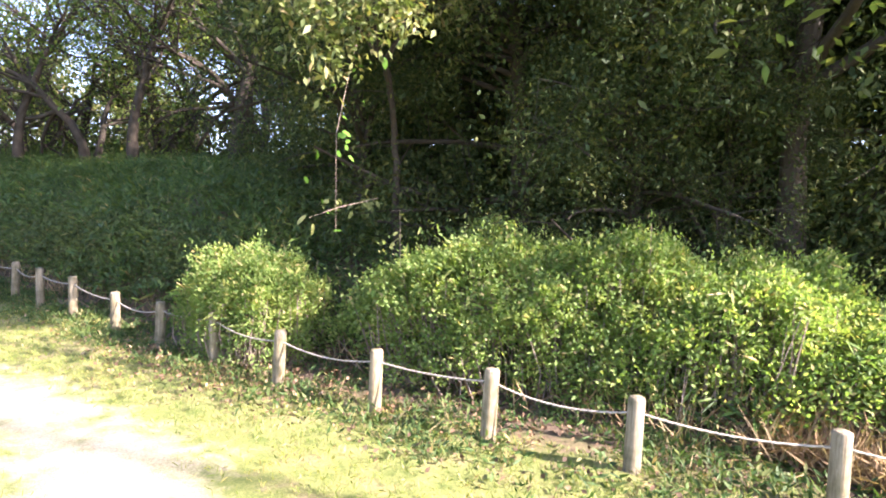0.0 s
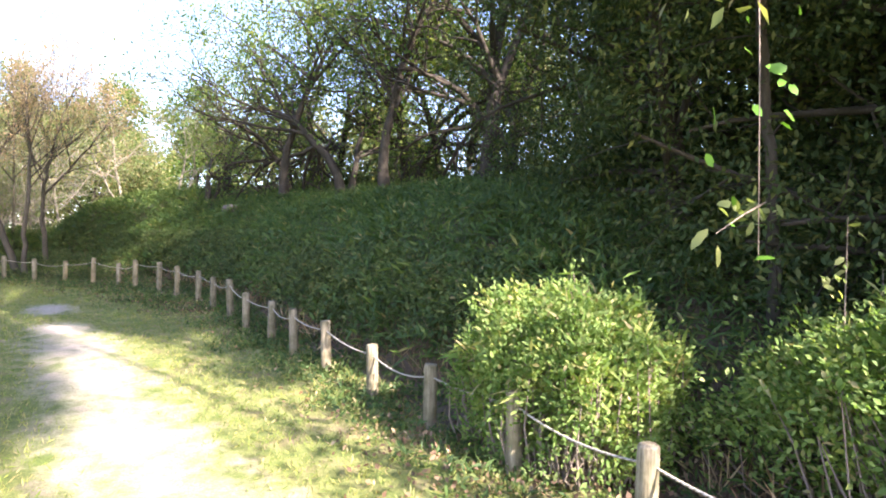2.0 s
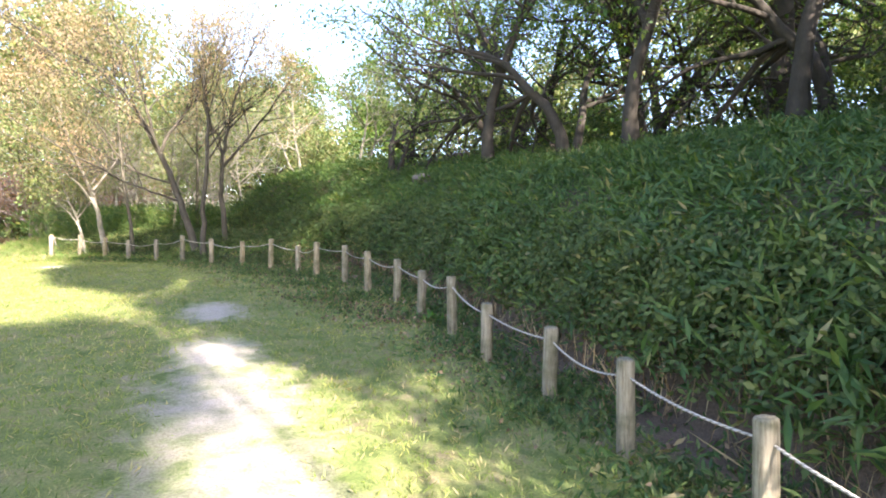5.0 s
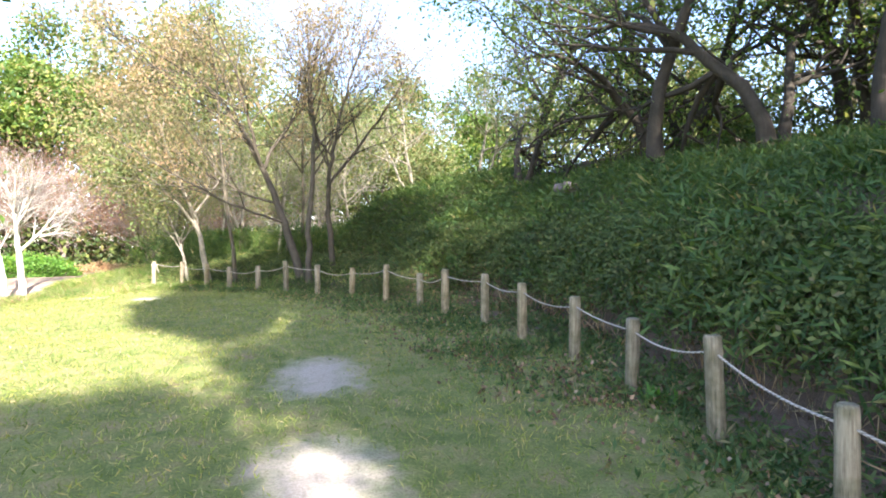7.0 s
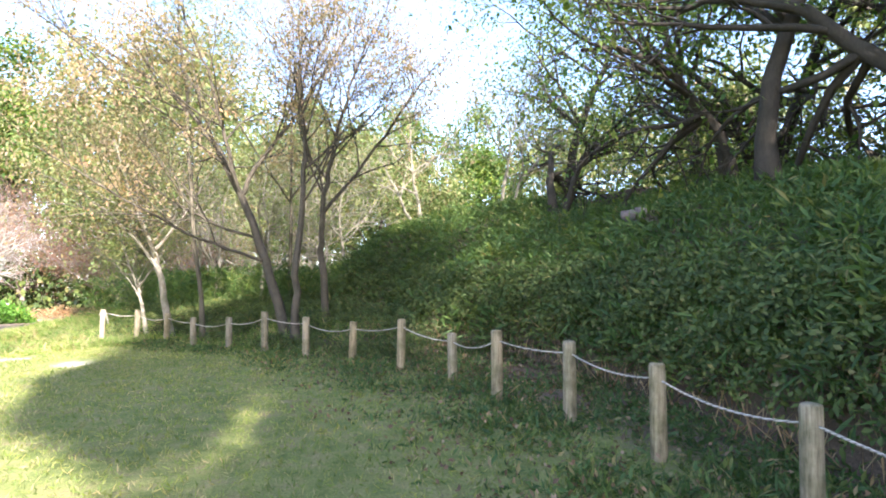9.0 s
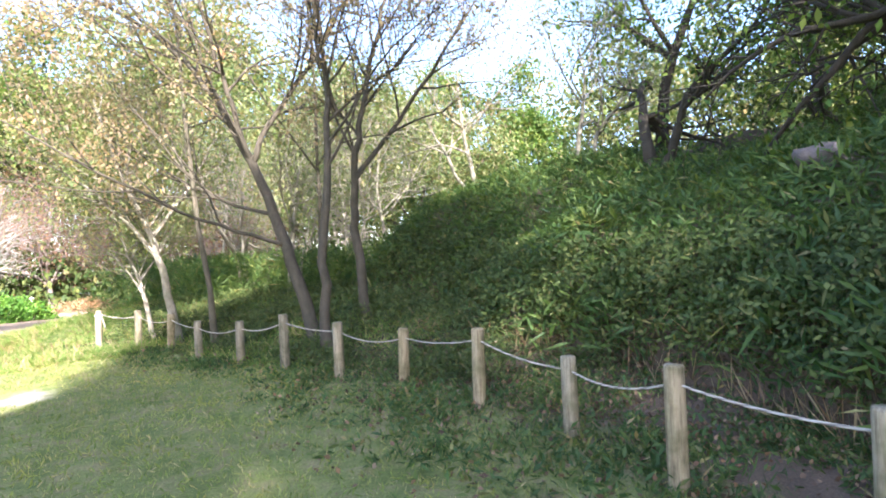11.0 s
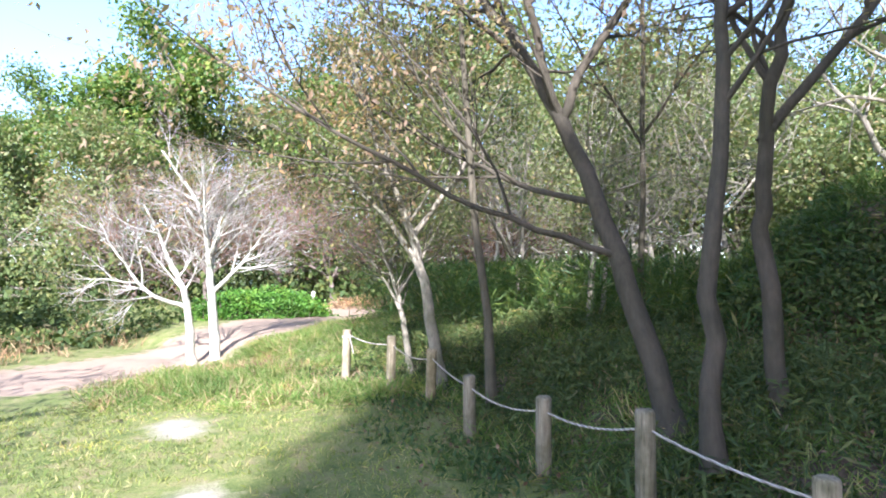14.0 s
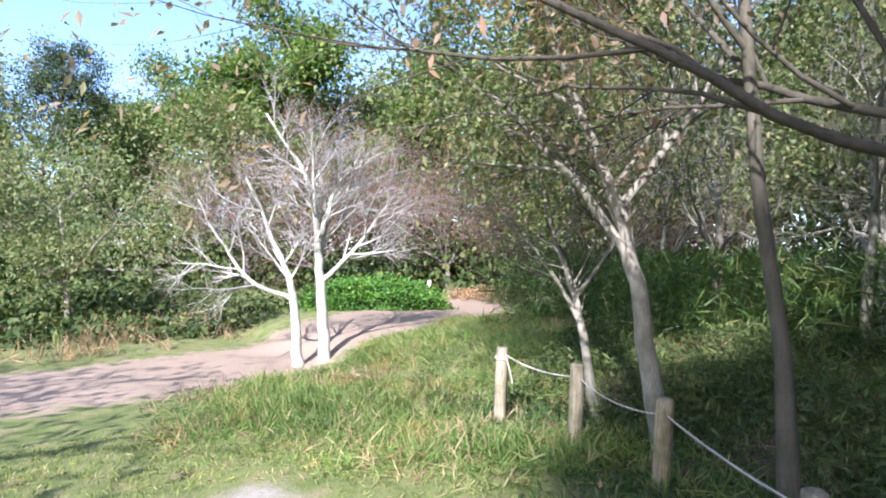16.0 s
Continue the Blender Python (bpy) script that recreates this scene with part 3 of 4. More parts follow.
tufts("weed_grass", "tufts of dark green grass blades among the weeds by the fence", "grass", x[keep], y[keep], height(x, y)[keep], 5, 0.17, 0.011, WEED, 33, 0.6, 0.4, 1.0)
keep = (w < 0.15) & (s < 3) & (r.random(len(x)) < 0.6 * smooth((s + out + 0.2) / out) * (0.3 + 0.7 * np.clip(np.sin(0.9 * x + 1.1 * y + 1) + 0.4, 0, 1)) * np.where((u > 21) | ((u > 6) & (u < 14.5)), 1, 0.35))
tufts("fallen_leaf", "brown fallen leaves scattered along the fence", "fallen leaves", x[keep], y[keep], height(x, y)[keep] + 0.025, 2, 0.045, 0.028, LITTER, 17, 1.0, 0.0, 0.1)

# taller weeds round the slender trees
r, x, y = scatter(26000, 28, -10.5, -1.5, 13.5, 20)
s, u = along_fence(x, y)
keep = (s > 0.15) & (s < 4.5) & (u < 8.2) & (along_bank(x, y)[0] < 0) & (r.random(len(x)) < 0.45 + 0.5 * np.sin(2.1 * x + 1.1 * y) * np.sin(1.7 * y - x))
x, y, s = x[keep], y[keep], s[keep]
tufts("tall_weed", "knee-high dark green weeds behind the fence's bend", "weeds", x, y, height(x, y) + r.uniform(0, 0.3, len(x)) * np.clip(s, 0.2, 1), 7, 0.12, 0.019, HEDGE_FACE, 29, 0.9, 0.3, 0.7, jitter=0.09)

# lawn blades
r, x, y = scatter(230000, 18, -13, 4.5, -7.5, 19)
s, u = along_fence(x, y)
bare = np.maximum.reduce([strip(x, y, BARE, 0.8)] + [strip(x, y, p, 0.6) for p in BARE_SPOTS] + [strip(x, y, ROAD, 2.2)])
keep = (s < 0.2) & (r.random(len(x)) < 1.0 - 1.6 * bare) & (s > -7)
x, y = x[keep], y[keep]
tufts("lawn_grass", "short yellow-green lawn grass", "grass", x, y, height(x, y), 2, 0.062, 0.008, LAWN, 19, 0.7, 0.2, 0.9, jitter=0.03)

# long grass on the slope by the fence's end and round the slender trees
r, x, y = scatter(60000, 20, -18, -2, 12, 26)
s, u = along_fence(x, y)
edge_out = strip(x, y, [(-10.0, 17.0), (-11.6, 16.2), (-13.3, 17.0), (-14.0, 19.5), (-15.0, 23)], 1.7)
keep = ((edge_out > 0.05) & (r.random(len(x)) < edge_out * 1.6)) | ((s > 0.0) & (s < 4.5) & (u < 6.5) & (along_bank(x, y)[0] < 0) & (r.random(len(x)) < 0.5))
keep &= strip(x, y, ROAD, 1.9) < 0.05
x, y = x[keep], y[keep]
tufts("long_grass", "tall bright green grass on the slope", "grass", x, y, height(x, y), 8, np.repeat(0.09 + 0.3 * np.clip(0.45 + 0.6 * np.sin(1.1 * x + 0.7 * y) * np.sin(1.6 * y - 0.8 * x) + r.normal(0, 0.15, len(x)), 0, 1), 8), 0.009, GRASS, 22, 0.6, 0.4, 0.9)
keep = r.random(len(x)) < 0.07 + 0.35 * np.clip(np.sin(0.9 * x - 1.3 * y) * np.sin(2.1 * x + 0.6 * y), 0, 1)
tufts("dry_grass", "dry straw-coloured grass among the green on the slope", "grass", x[keep], y[keep], height(x, y)[keep], 5, 0.28, 0.009, STRAW, 23, 0.5, 0.35, 1.0)
r, x, y = scatter(9000, 24, -13, 0, 19, 26)
keep = (along_fence(x, y)[0] > 2.8) & (along_bank(x, y)[0] < 0.3)
x, y = x[keep], y[keep]
tufts("thicket", "tall green thicket of reeds behind the slender trees", "reeds", x, y, height(x, y) + r.uniform(0, 1.0, len(x)), 6, 0.42, 0.02, SASA, 25, 0.6, 0.4, 1.0)


# ---- shrubs ----
def mound_points(n, seed, cx, cy, rx, ry, tall, turn=0.0, shell=0.11, square=2.6, fall=0.0):
    """Places in the outer shell of a clipped rounded mass that stands on the ground, and the ways out of it."""
    r = np.random.default_rng(seed)
    d = r.normal(0, 1, (n, 3))
    d[:, 2] = np.abs(d[:, 2])
    d /= (np.abs(d) ** square).sum(1, keepdims=True) ** (1 / square)
    d = d[r.random(n) < np.clip(1.8 * d[:, 2], 0.1, 1)]
    n = len(d)
    lump = 0.07 * np.sin(d[:, :1] * 7 + seed) * np.cos(d[:, 1:2] * 6) + 0.07 * np.sin(d[:, 1:2] * 13 + d[:, 2:] * 9) + 0.06 * np.sin(d[:, 1:2] * 31 + seed) * np.sin(d[:, 2:] * 17 + d[:, :1] * 5)
    d *= 1 - np.abs(r.normal(0, shell, (n, 1))) + lump + 0.12 * (r.random((n, 1)) > 0.97)
    a = radians(turn)
    x = cx + d[:, 0] * rx * math.cos(a) - d[:, 1] * ry * math.sin(a)
    y = cy + d[:, 0] * rx * math.sin(a) + d[:, 1] * ry * math.cos(a)
    z = base_level(x, y) + d[:, 2] * tall * (1 + fall * d[:, 1])
    way = np.stack([d[:, 0] * math.cos(a) - d[:, 1] * math.sin(a), d[:, 0] * math.sin(a) + d[:, 1] * math.cos(a), d[:, 2] + 0.3], -1)
    return np.stack([x, y, z], -1), way


def shrub(name, label, category, n, seed, mass, material, leaf=(0.06, 0.03), stalks=160, per=4, blades=0):
    root = new(name)
    tagged(root, label, category)
    places, ways = mound_points(n, seed, **mass)
    n = len(places)
    r = np.random.default_rng(seed + 1)
    at = np.repeat(places, per, 0) + r.normal(0, 0.045, (n * per, 3))
    way = np.repeat(ways, per, 0) * 0.7 + r.normal(0, 0.8, (n * per, 3)) + [0, 0, 0.35]
    size = r.uniform(0.6, 1.3, n * per)
    v, f = leaves(at, way, leaf[0] * size, leaf[1] * size, 0.15, seed, np.repeat(ways, per, 0) * 0.35 + [0.25, -0.5, 0.85])
    linked("foliage", v, f, material, root)
    if blades:
        tops = places[places[:, 2] > np.quantile(places[:, 2], 0.25)]
        at = np.repeat(tops[r.choice(len(tops), blades)], 5, 0) + r.normal(0, 0.04, (blades * 5, 3))
        size = r.uniform(0.5, 1.3, blades * 5)
        v, f = leaves(at, r.normal(0, 0.6, (blades * 5, 3)) + [-0.2, 0, 0.8], 0.2 * size, 0.022 * size, 0.45, seed + 3, np.array([-0.2, -0.4, 0.8]))
        linked("grass", v, f, GRASS, root)
    picked = places[r.choice(n, stalks)]
    foot = np.array([mass["cx"], mass["cy"], 0]) * 0.1 + picked * 0.9
    foot[:, 2] = base_level(foot[:, 0], foot[:, 1]) - 0.03
    pieces = []
    for a, b in zip(foot, picked):
        mid = (a + b) / 2 + r.normal(0, 0.06, 3)
        pieces.append(tube(np.array([a, mid, b]), [0.009, 0.007, 0.003], 4))
    v, f = gather(pieces)
    linked("woody_base", v, f, TWIG, root)
    return root


shrub("clipped_shrub", "small rounded sunlit shrub with yellow-green leaves beside the fence", "shrub", 6500, 21,
      dict(cx=3.05, cy=-1.0, rx=0.6, ry=0.73, tall=1.06, turn=18, square=4.0), SHRUB, (0.048, 0.022), per=10, stalks=620, blades=420)


def sprig(name, label, category, line, radius, bark, material, n, size, seed, spread_by=0.1):
    """A thin stem along a line of points with large leaves set along it."""
    r = np.random.default_rng(seed)
    root = new(name)
    tagged(root, label, category)
    line = np.array(line, float)
    v, f = tube(line, np.linspace(radius, radius * 0.4, len(line)), 5)
    linked("stem", v, f, bark, root)
    q = (0.1 + 0.9 * r.random(n) ** 1.8) * (len(line) - 1)
    i = np.minimum(q.astype(int), len(line) - 2)
    at = line[i] + (line[i + 1] - line[i]) * (q - i)[:, None] + r.normal(0, spread_by * 0.16, (n, 3))
    k = r.uniform(0.6, 1.2, n)
    way = r.normal(0, 1, (n, 3)) + [0, 0, -0.3]
    for j in range(n):
        v, f = leaves(at[j:j + 1], way[j:j + 1], size[0] * k[j:j + 1], size[1] * k[j:j + 1], 0.3, seed + j, np.array([0.2, -0.5, 0.7]), True)
        linked("leaf", v, f, material, root)
    return root


sprig("hanging_vine", "hanging vine with large bright green sunlit leaves", "vine",
      [(3.9, -2.0, 3.9), (3.5, -2.3, 3.0), (3.25, -2.55, 2.45), (3.1, -2.7, 2.1), (3.12, -2.68, 1.7), (3.15, -2.65, 1.2)], 0.005, TWIG, HEDGE, 36, (0.085, 0.06), 111, 0.7)
sprig("dry_twig", "drooping twig with pale dry yellow leaves", "twig",
      [(4.3, -1.6, 1.6), (3.8, -2.0, 1.52), (3.3, -2.4, 1.44), (2.85, -2.7, 1.33)], 0.007, TWIG, YELLOW, 26, (0.1, 0.06), 113, 0.35)
sprig("dry_twig", "upright twig with pale dry yellow leaves beside the shrub", "twig",
      [(4.15, -2.3, 0.7), (4.1, -2.35, 1.1), (4.05, -2.4, 1.45)], 0.006, TWIG, YELLOW, 16, (0.09, 0.06), 114, 0.3)
shrub("clipped_shrub", "long wide clipped shrub with sunlit yellow-green leaves", "shrub", 22000, 23,
      dict(cx=5.5, cy=-4.1, rx=1.2, ry=2.85, tall=1.4, turn=27, square=3.0, fall=0.1), SHRUB, (0.052, 0.025), per=10, stalks=1500, blades=700)

shrub("leafy_shrub", "low tangle of large sunlit green leaves beside the long shrub", "shrub", 1500, 24,
      dict(cx=6.35, cy=-6.7, rx=0.8, ry=0.9, tall=0.95, turn=20), GRASS, (0.13, 0.085), per=3, stalks=150)
r, x, y = scatter(2600, 125, 4.9, 6.2, -8.3, -5.6)
keep = along_fence(x, y)[0] > 0.25
tufts("straw_grass", "pale dry grass and stalks at the shrub's foot", "dry grass", x[keep], y[keep], height(x, y)[keep], 4, 0.42, 0.013, STRAW, 126, 0.5, 0.3, 0.9)
bough = limbed_tree("oak_tree", "oak at the dark wood's edge with boughs of sunlit yellow-green leaves", 127, [
    ([(0, 0, 0), (-0.1, -0.1, 1.2), (-0.1, 0.0, 2.4), (-0.5, -0.3, 3.4)], 0.065, 0.045, 0, 0.5),
    ([(-0.4, -0.25, 3.1), (-1.0, -0.8, 3.5), (-1.6, -1.3, 3.7), (-2.1, -1.7, 3.7)], 0.045, 0.012, 9, 0.3),
    ([(-0.45, -0.28, 3.3), (-1.0, 0.0, 4.0), (-1.7, 0.5, 4.5)], 0.045, 0.012, 9, 0.3),
    ([(-0.5, -0.3, 3.4), (-0.4, -0.9, 4.2), (-0.6, -1.4, 4.9)], 0.045, 0.012, 9, 0.2)],
    DARK_BARK, YELLOW, 4, (0.1, 0.055), 0.16, 0.3, reach=1.2, split=(0, 5, 4), up=0.05, lean=0.9, ratio=(0.5, 0.6, 0.55), wander=0.3, thin=0.6)
put(bough, 5.0, -1.0, 0, 0.84)

# ---- dark evergreens by the start ----
shape = dict(split=(66, 5, 3), up=-0.3, lean=1.7, ratio=(0.32, 0.4, 0.4), wander=0.2, low=0.06, cone=0.65, thin=0.42)
near_dark = tree("evergreen_tree", "tall dark evergreen with drooping leafy branches down to the ground", 31,
                 [((0, 0, 0), (0, 0.05, 1), 10.5, 0.17)], DARK_BARK, EVERGREEN, 27, (0.085, 0.036), 0.22, 0.12, finest=2, **shape)
put(near_dark, 5.9, 1.2, 0, 0.8)
again(near_dark, 7.0, -1.4, 80, 0.88)
dark = tree("evergreen_tree", "dark evergreen tree with dense drooping foliage", 32,
            [((0, 0, 0), (0, 0.05, 1), 10.5, 0.17)], DARK_BARK, EVERGREEN, 12, (0.12, 0.052), 0.24, 0.12, finest=2, **shape)
put(dark, 9.3, 1.0, 140, 1.1)
again(near_dark, 8.6, -3.4, 200, 1.05)
again(near_dark, 10.2, -6.6, 20, 1.0)
tagged(again(near_dark, 7.2, -4.3, 250, 0.5), "young dark evergreen with dense drooping foliage behind the shrub")
tagged(again(near_dark, 6.9, -3.3, 110, 0.58), "young dark evergreen with dense drooping foliage behind the shrub")
for x, y, a, k in ((12.4, -5.0, 40, 1.25), (15.0, -6.0, 10, 1.3), (12.2, -2.0, 300, 1.25), (12.0, -9.6, 30, 1.1), (13.5, -6.5, 250, 1.3), (9.6, 4.6, 10, 1.1), (10.6, -1.4, 160, 1.0), (14.0, 2.5, 60, 1.3)):
    again(dark, x, y, a, k)
high = tree("evergreen_tree", "tall dark evergreen with spreading branches", 33,
            [((0, 0, 0), (-0.05, 0.03, 1), 13.2, 0.12)], DARK_BARK, EVERGREEN, 26, (0.095, 0.042), 0.24, 0.12, finest=2,
            split=(40, 5, 3), up=-0.1, lean=1.6, ratio=(0.2, 0.45, 0.4), wander=0.15, low=0.1, cone=0.5)
put(high, 7.6, -4.9, 0, 1.2)
# unseen tall trees, added so that their crowns shade lawn and path
shade = tree("unseen_shade_tree", "tall leafy tree added out of view by the path's start to shade the lawn", 35,
             [((0, 0, 0), (-0.08, 0.01, 1), 11.5, 0.06)], DARK_BARK, OAK, 24, (0.17, 0.12), 0.24, 0.3,
             split=(20, 5, 3), up=0.05, lean=1.3, ratio=(0.135, 0.45, 0.4), wander=0.06, low=0.7)
put(shade, 6.8, -6.95)
taller = tree("unseen_shade_tree", "very tall slender-trunked tree added out of view, its small leafy top shading the lawn", 36,
              [((0, 0, 0), (-0.17, 0.04, 1), 20.0, 0.09)], DARK_BARK, OAK, 24, (0.19, 0.14), 0.28, 0.3,
              split=(20, 5, 3), up=0.0, lean=1.3, ratio=(0.085, 0.5, 0.4), wander=0.03, low=0.86)
put(taller, 10.6, -12.3)
again(taller, 11.0, -8.4, 0, 1.0)
again(taller, 10.0, -10.6, 0, 1.0)
slim = tree("unseen_shade_tree", "very tall thin-trunked tree added out of view, its narrow leafy top shading the lawn", 39,
            [((0, 0, 0), (-0.17, 0.04, 1), 16.0, 0.05)], DARK_BARK, OAK, 24, (0.17, 0.12), 0.2, 0.3,
            split=(16, 5, 3), up=0.0, lean=1.3, ratio=(0.045, 0.5, 0.4), wander=0.03, low=0.84)
put(slim, 6.9, -9.5)
again(slim, 10.7, -19.4, 0, 1.05)
again(taller, 10.2, -18.2, 0, 0.8)


# dark growth under the evergreens
r, x, y = scatter(16000, 37, 5.2, 14, -10, 6)
s, u = along_fence(x, y)
keep = (s > 2.9) & (s < 8)
x, y, s = x[keep], y[keep], s[keep]
tufts("dark_undergrowth", "dark evergreen undergrowth beneath the trees", "undergrowth", x, y, height(x, y) + r.random(len(x)) ** 1.3 * (1.1 + 0.5 * np.clip(s - 2.9, 0, 3)), 5, 0.1, 0.045, EVERGREEN, 38, 1.0, 0.3, 0.3, jitter=0.16)

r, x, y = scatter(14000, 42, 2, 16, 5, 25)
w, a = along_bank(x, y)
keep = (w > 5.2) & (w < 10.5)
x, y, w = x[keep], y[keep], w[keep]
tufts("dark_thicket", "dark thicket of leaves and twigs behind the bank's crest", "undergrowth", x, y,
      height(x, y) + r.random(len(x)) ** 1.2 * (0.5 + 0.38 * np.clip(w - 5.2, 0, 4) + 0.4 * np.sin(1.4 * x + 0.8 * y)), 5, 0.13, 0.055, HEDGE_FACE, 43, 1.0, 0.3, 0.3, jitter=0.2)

# ---- trees on and behind the bank ----
oak = tree("oak_tree", "crooked oak with dark trunk and backlit yellow-green leaves", 41,
           [((0, 0, 0), (0.1, 0, 1), 6.5, 0.17)], DARK_BARK, OAK, 5, (0.12, 0.07), 0.26, 0.2,
           split=(10, 6, 5), up=0.08, lean=1.2, ratio=(0.6, 0.5, 0.5), wander=0.35, low=0.2)
put(oak, 4.3, 10.6, 40, 0.9)
for x, y, a, k in ((6.6, 9.2, 100, 1.05), (10.5, 16.5, 40, 1.25), (14, 12, 200, 1.35), (9.0, 20.5, 300, 1.2), (1.9, 13.0, 70, 0.85), (7.6, 11.4, 150, 1.5), (6.0, 15.0, 220, 1.0), (11.5, 8, 20, 1.3), (0.2, 20, 100, 0.8), (12, 14, 100, 1.3), (3.5, 21, 200, 1.0)):
    again(oak, x, y, a, k)

# ---- the slender trees by the fence's bend ----
twiggy = dict(split=(0, 6, 5), up=0.22, lean=0.85, ratio=(0.5, 0.6, 0.55), wander=0.3, thin=0.6)
trio = limbed_tree("slender_tree", "slender grey tree of three leaning stems with thin autumn leaves", 51, [
    ([(-0.3, 0.1, 0), (-0.75, 0.3, 1.2), (-1.3, 0.6, 2.3), (-2.1, 0.9, 3.5), (-3.0, 1.0, 4.4), (-4.4, 0.8, 5.3)], 0.085, 0.018, 13, 0.4),
    ([(-1.3, 0.6, 2.3), (-1.1, 0.65, 2.8), (-0.55, 0.8, 3.6), (0.0, 0.9, 4.5), (0.4, 1.0, 5.2)], 0.045, 0.012, 11, 0.3),
    ([(-1.35, 0.6, 2.4), (-1.45, 0.3, 3.2), (-1.6, -0.1, 4.2), (-1.9, -0.4, 5.2)], 0.042, 0.012, 10, 0.3),
    ([(0.0, -0.4, 0), (-0.03, -0.3, 1.2), (0.02, -0.15, 2.6), (-0.08, 0.0, 3.8), (-0.2, 0.1, 5.1)], 0.062, 0.014, 12, 0.4),
    ([(0.3, 0.3, 0), (0.2, 0.26, 1.2), (0.2, 0.2, 1.9), (0.35, 0.2, 2.8), (0.55, 0.3, 3.8), (0.9, 0.4, 4.9)], 0.065, 0.014, 12, 0.45),
    ([(0.18, 0.2, 1.9), (0.75, 0.45, 2.7), (1.4, 0.7, 3.7), (1.9, 0.9, 4.5)], 0.038, 0.012, 9, 0.25),
    ([(0.1, 0.0, 2.7), (0.0, -0.4, 3.5), (0.2, -0.8, 4.5)], 0.03, 0.012, 7, 0.25),
    ([(-0.75, 0.3, 1.2), (-1.6, -0.2, 1.55), (-2.5, -0.8, 2.1), (-3.5, -1.3, 2.8)], 0.028, 0.009, 9, 0.3),
    ([(-0.95, 0.4, 1.6), (-1.9, 0.7, 1.9), (-3.0, 1.0, 2.5), (-4.1, 1.2, 3.1)], 0.03, 0.009, 10, 0.3),
    ([(-1.7, 0.75, 2.9), (-2.3, -0.4, 3.6), (-3.0, -1.2, 4.3), (-3.8, -1.9, 4.9)], 0.022, 0.007, 10, 0.25),
    ([(-2.1, 0.9, 3.5), (-3.1, 1.3, 3.9), (-4.2, 1.5, 4.6)], 0.026, 0.009, 8, 0.2)],
    SLIM_BARK, AUTUMN, 3, (0.055, 0.028), 0.1, 0.4, reach=1.85, **twiggy)
put(trio, -5.2, 15.8, 0, 1.2)
pale = limbed_tree("pale_tree", "small bare tree with bright pale forked trunks beside the road", 61, [
    ([(0, 0, 0), (-0.05, -0.06, 0.7), (-0.1, -0.12, 1.4), (-0.2, -0.3, 1.9), (-0.5, -0.78, 3.2)], 0.1, 0.02, 7, 0.5),
    ([(0.24, 0.36, 0), (0.2, 0.3, 0.9), (0.17, 0.26, 1.7), (0.12, 0.18, 2.5), (0.0, 0.02, 3.3), (-0.36, -0.55, 4.3)], 0.11, 0.02, 12, 0.45),
    ([(-0.06, -0.09, 1.15), (-0.46, -0.7, 1.5), (-0.7, -1.05, 2.05), (-0.95, -1.4, 2.8)], 0.045, 0.014, 9, 0.25),
    ([(0.15, 0.22, 2.2), (0.31, 0.48, 3.1), (0.57, 0.86, 3.8)], 0.05, 0.014, 9, 0.2),
    ([(0.2, 0.3, 1.5), (0.51, 0.78, 2.1), (0.84, 1.29, 3.0)], 0.05, 0.014, 10, 0.25),
    ([(0.14, 0.2, 2.3), (0.3, 0.0, 3.0), (0.5, -0.2, 3.9)], 0.045, 0.012, 9, 0.2),
    ([(0.16, 0.24, 1.9), (-0.1, 0.6, 2.6), (-0.3, 1.0, 3.4)], 0.045, 0.012, 9, 0.2)],
    PALE_BARK, RUSSET, 1, (0.035, 0.016), 0.06, twig=PALE_TWIG, reach=1.25, split=(0, 8, 6), up=0.2, lean=0.8, ratio=(0.5, 0.6, 0.55), wander=0.25, thin=0.6)
put(pale, -15.75, 18.7, 0, 1.04)
mottled = limbed_tree("slender_tree", "thin leaning tree with mottled pale bark behind the fence", 71, [
    ([(0, 0, 0), (-0.12, -0.09, 0.8), (-0.22, -0.17, 1.5), (-0.4, -0.3, 2.2), (-0.65, -0.5, 3.0), (-0.95, -0.7, 4.2)], 0.085, 0.018, 10, 0.4),
    ([(-0.22, -0.17, 1.5), (-0.65, -0.4, 2.2), (-1.3, -0.75, 2.9), (-2.1, -1.0, 3.4)], 0.042, 0.012, 9, 0.25),
    ([(-0.32, -0.24, 1.9), (0.1, 0.15, 2.7), (0.5, 0.5, 3.7)], 0.038, 0.012, 8, 0.25),
    ([(-0.5, -0.38, 2.5), (-1.0, 0.1, 3.2), (-1.5, 0.5, 4.0)], 0.03, 0.01, 8, 0.2)],
    MOSSY_BARK, YELLOW, 2, (0.06, 0.03), 0.16, 0.3, twig=BARK, reach=1.3, **twiggy)
put(mottled, -8.45, 17.05)
again(mottled, -9.35, 17.65, 330, 0.62)
straight = tree("slender_tree", "straight thin grey tree behind the fence", 72,
                [((0, 0, 0), (-0.02, 0.02, 1), 7.0, 0.052)], BARK, YELLOW, 6, (0.065, 0.033), 0.2, 0.3,
                split=(10, 6, 4), up=0.15, lean=0.9, ratio=(0.36, 0.5, 0.5), wander=0.12)
put(straight, -7.5, 16.5)
again(straight, -6.8, 19.6, 100, 1.0)
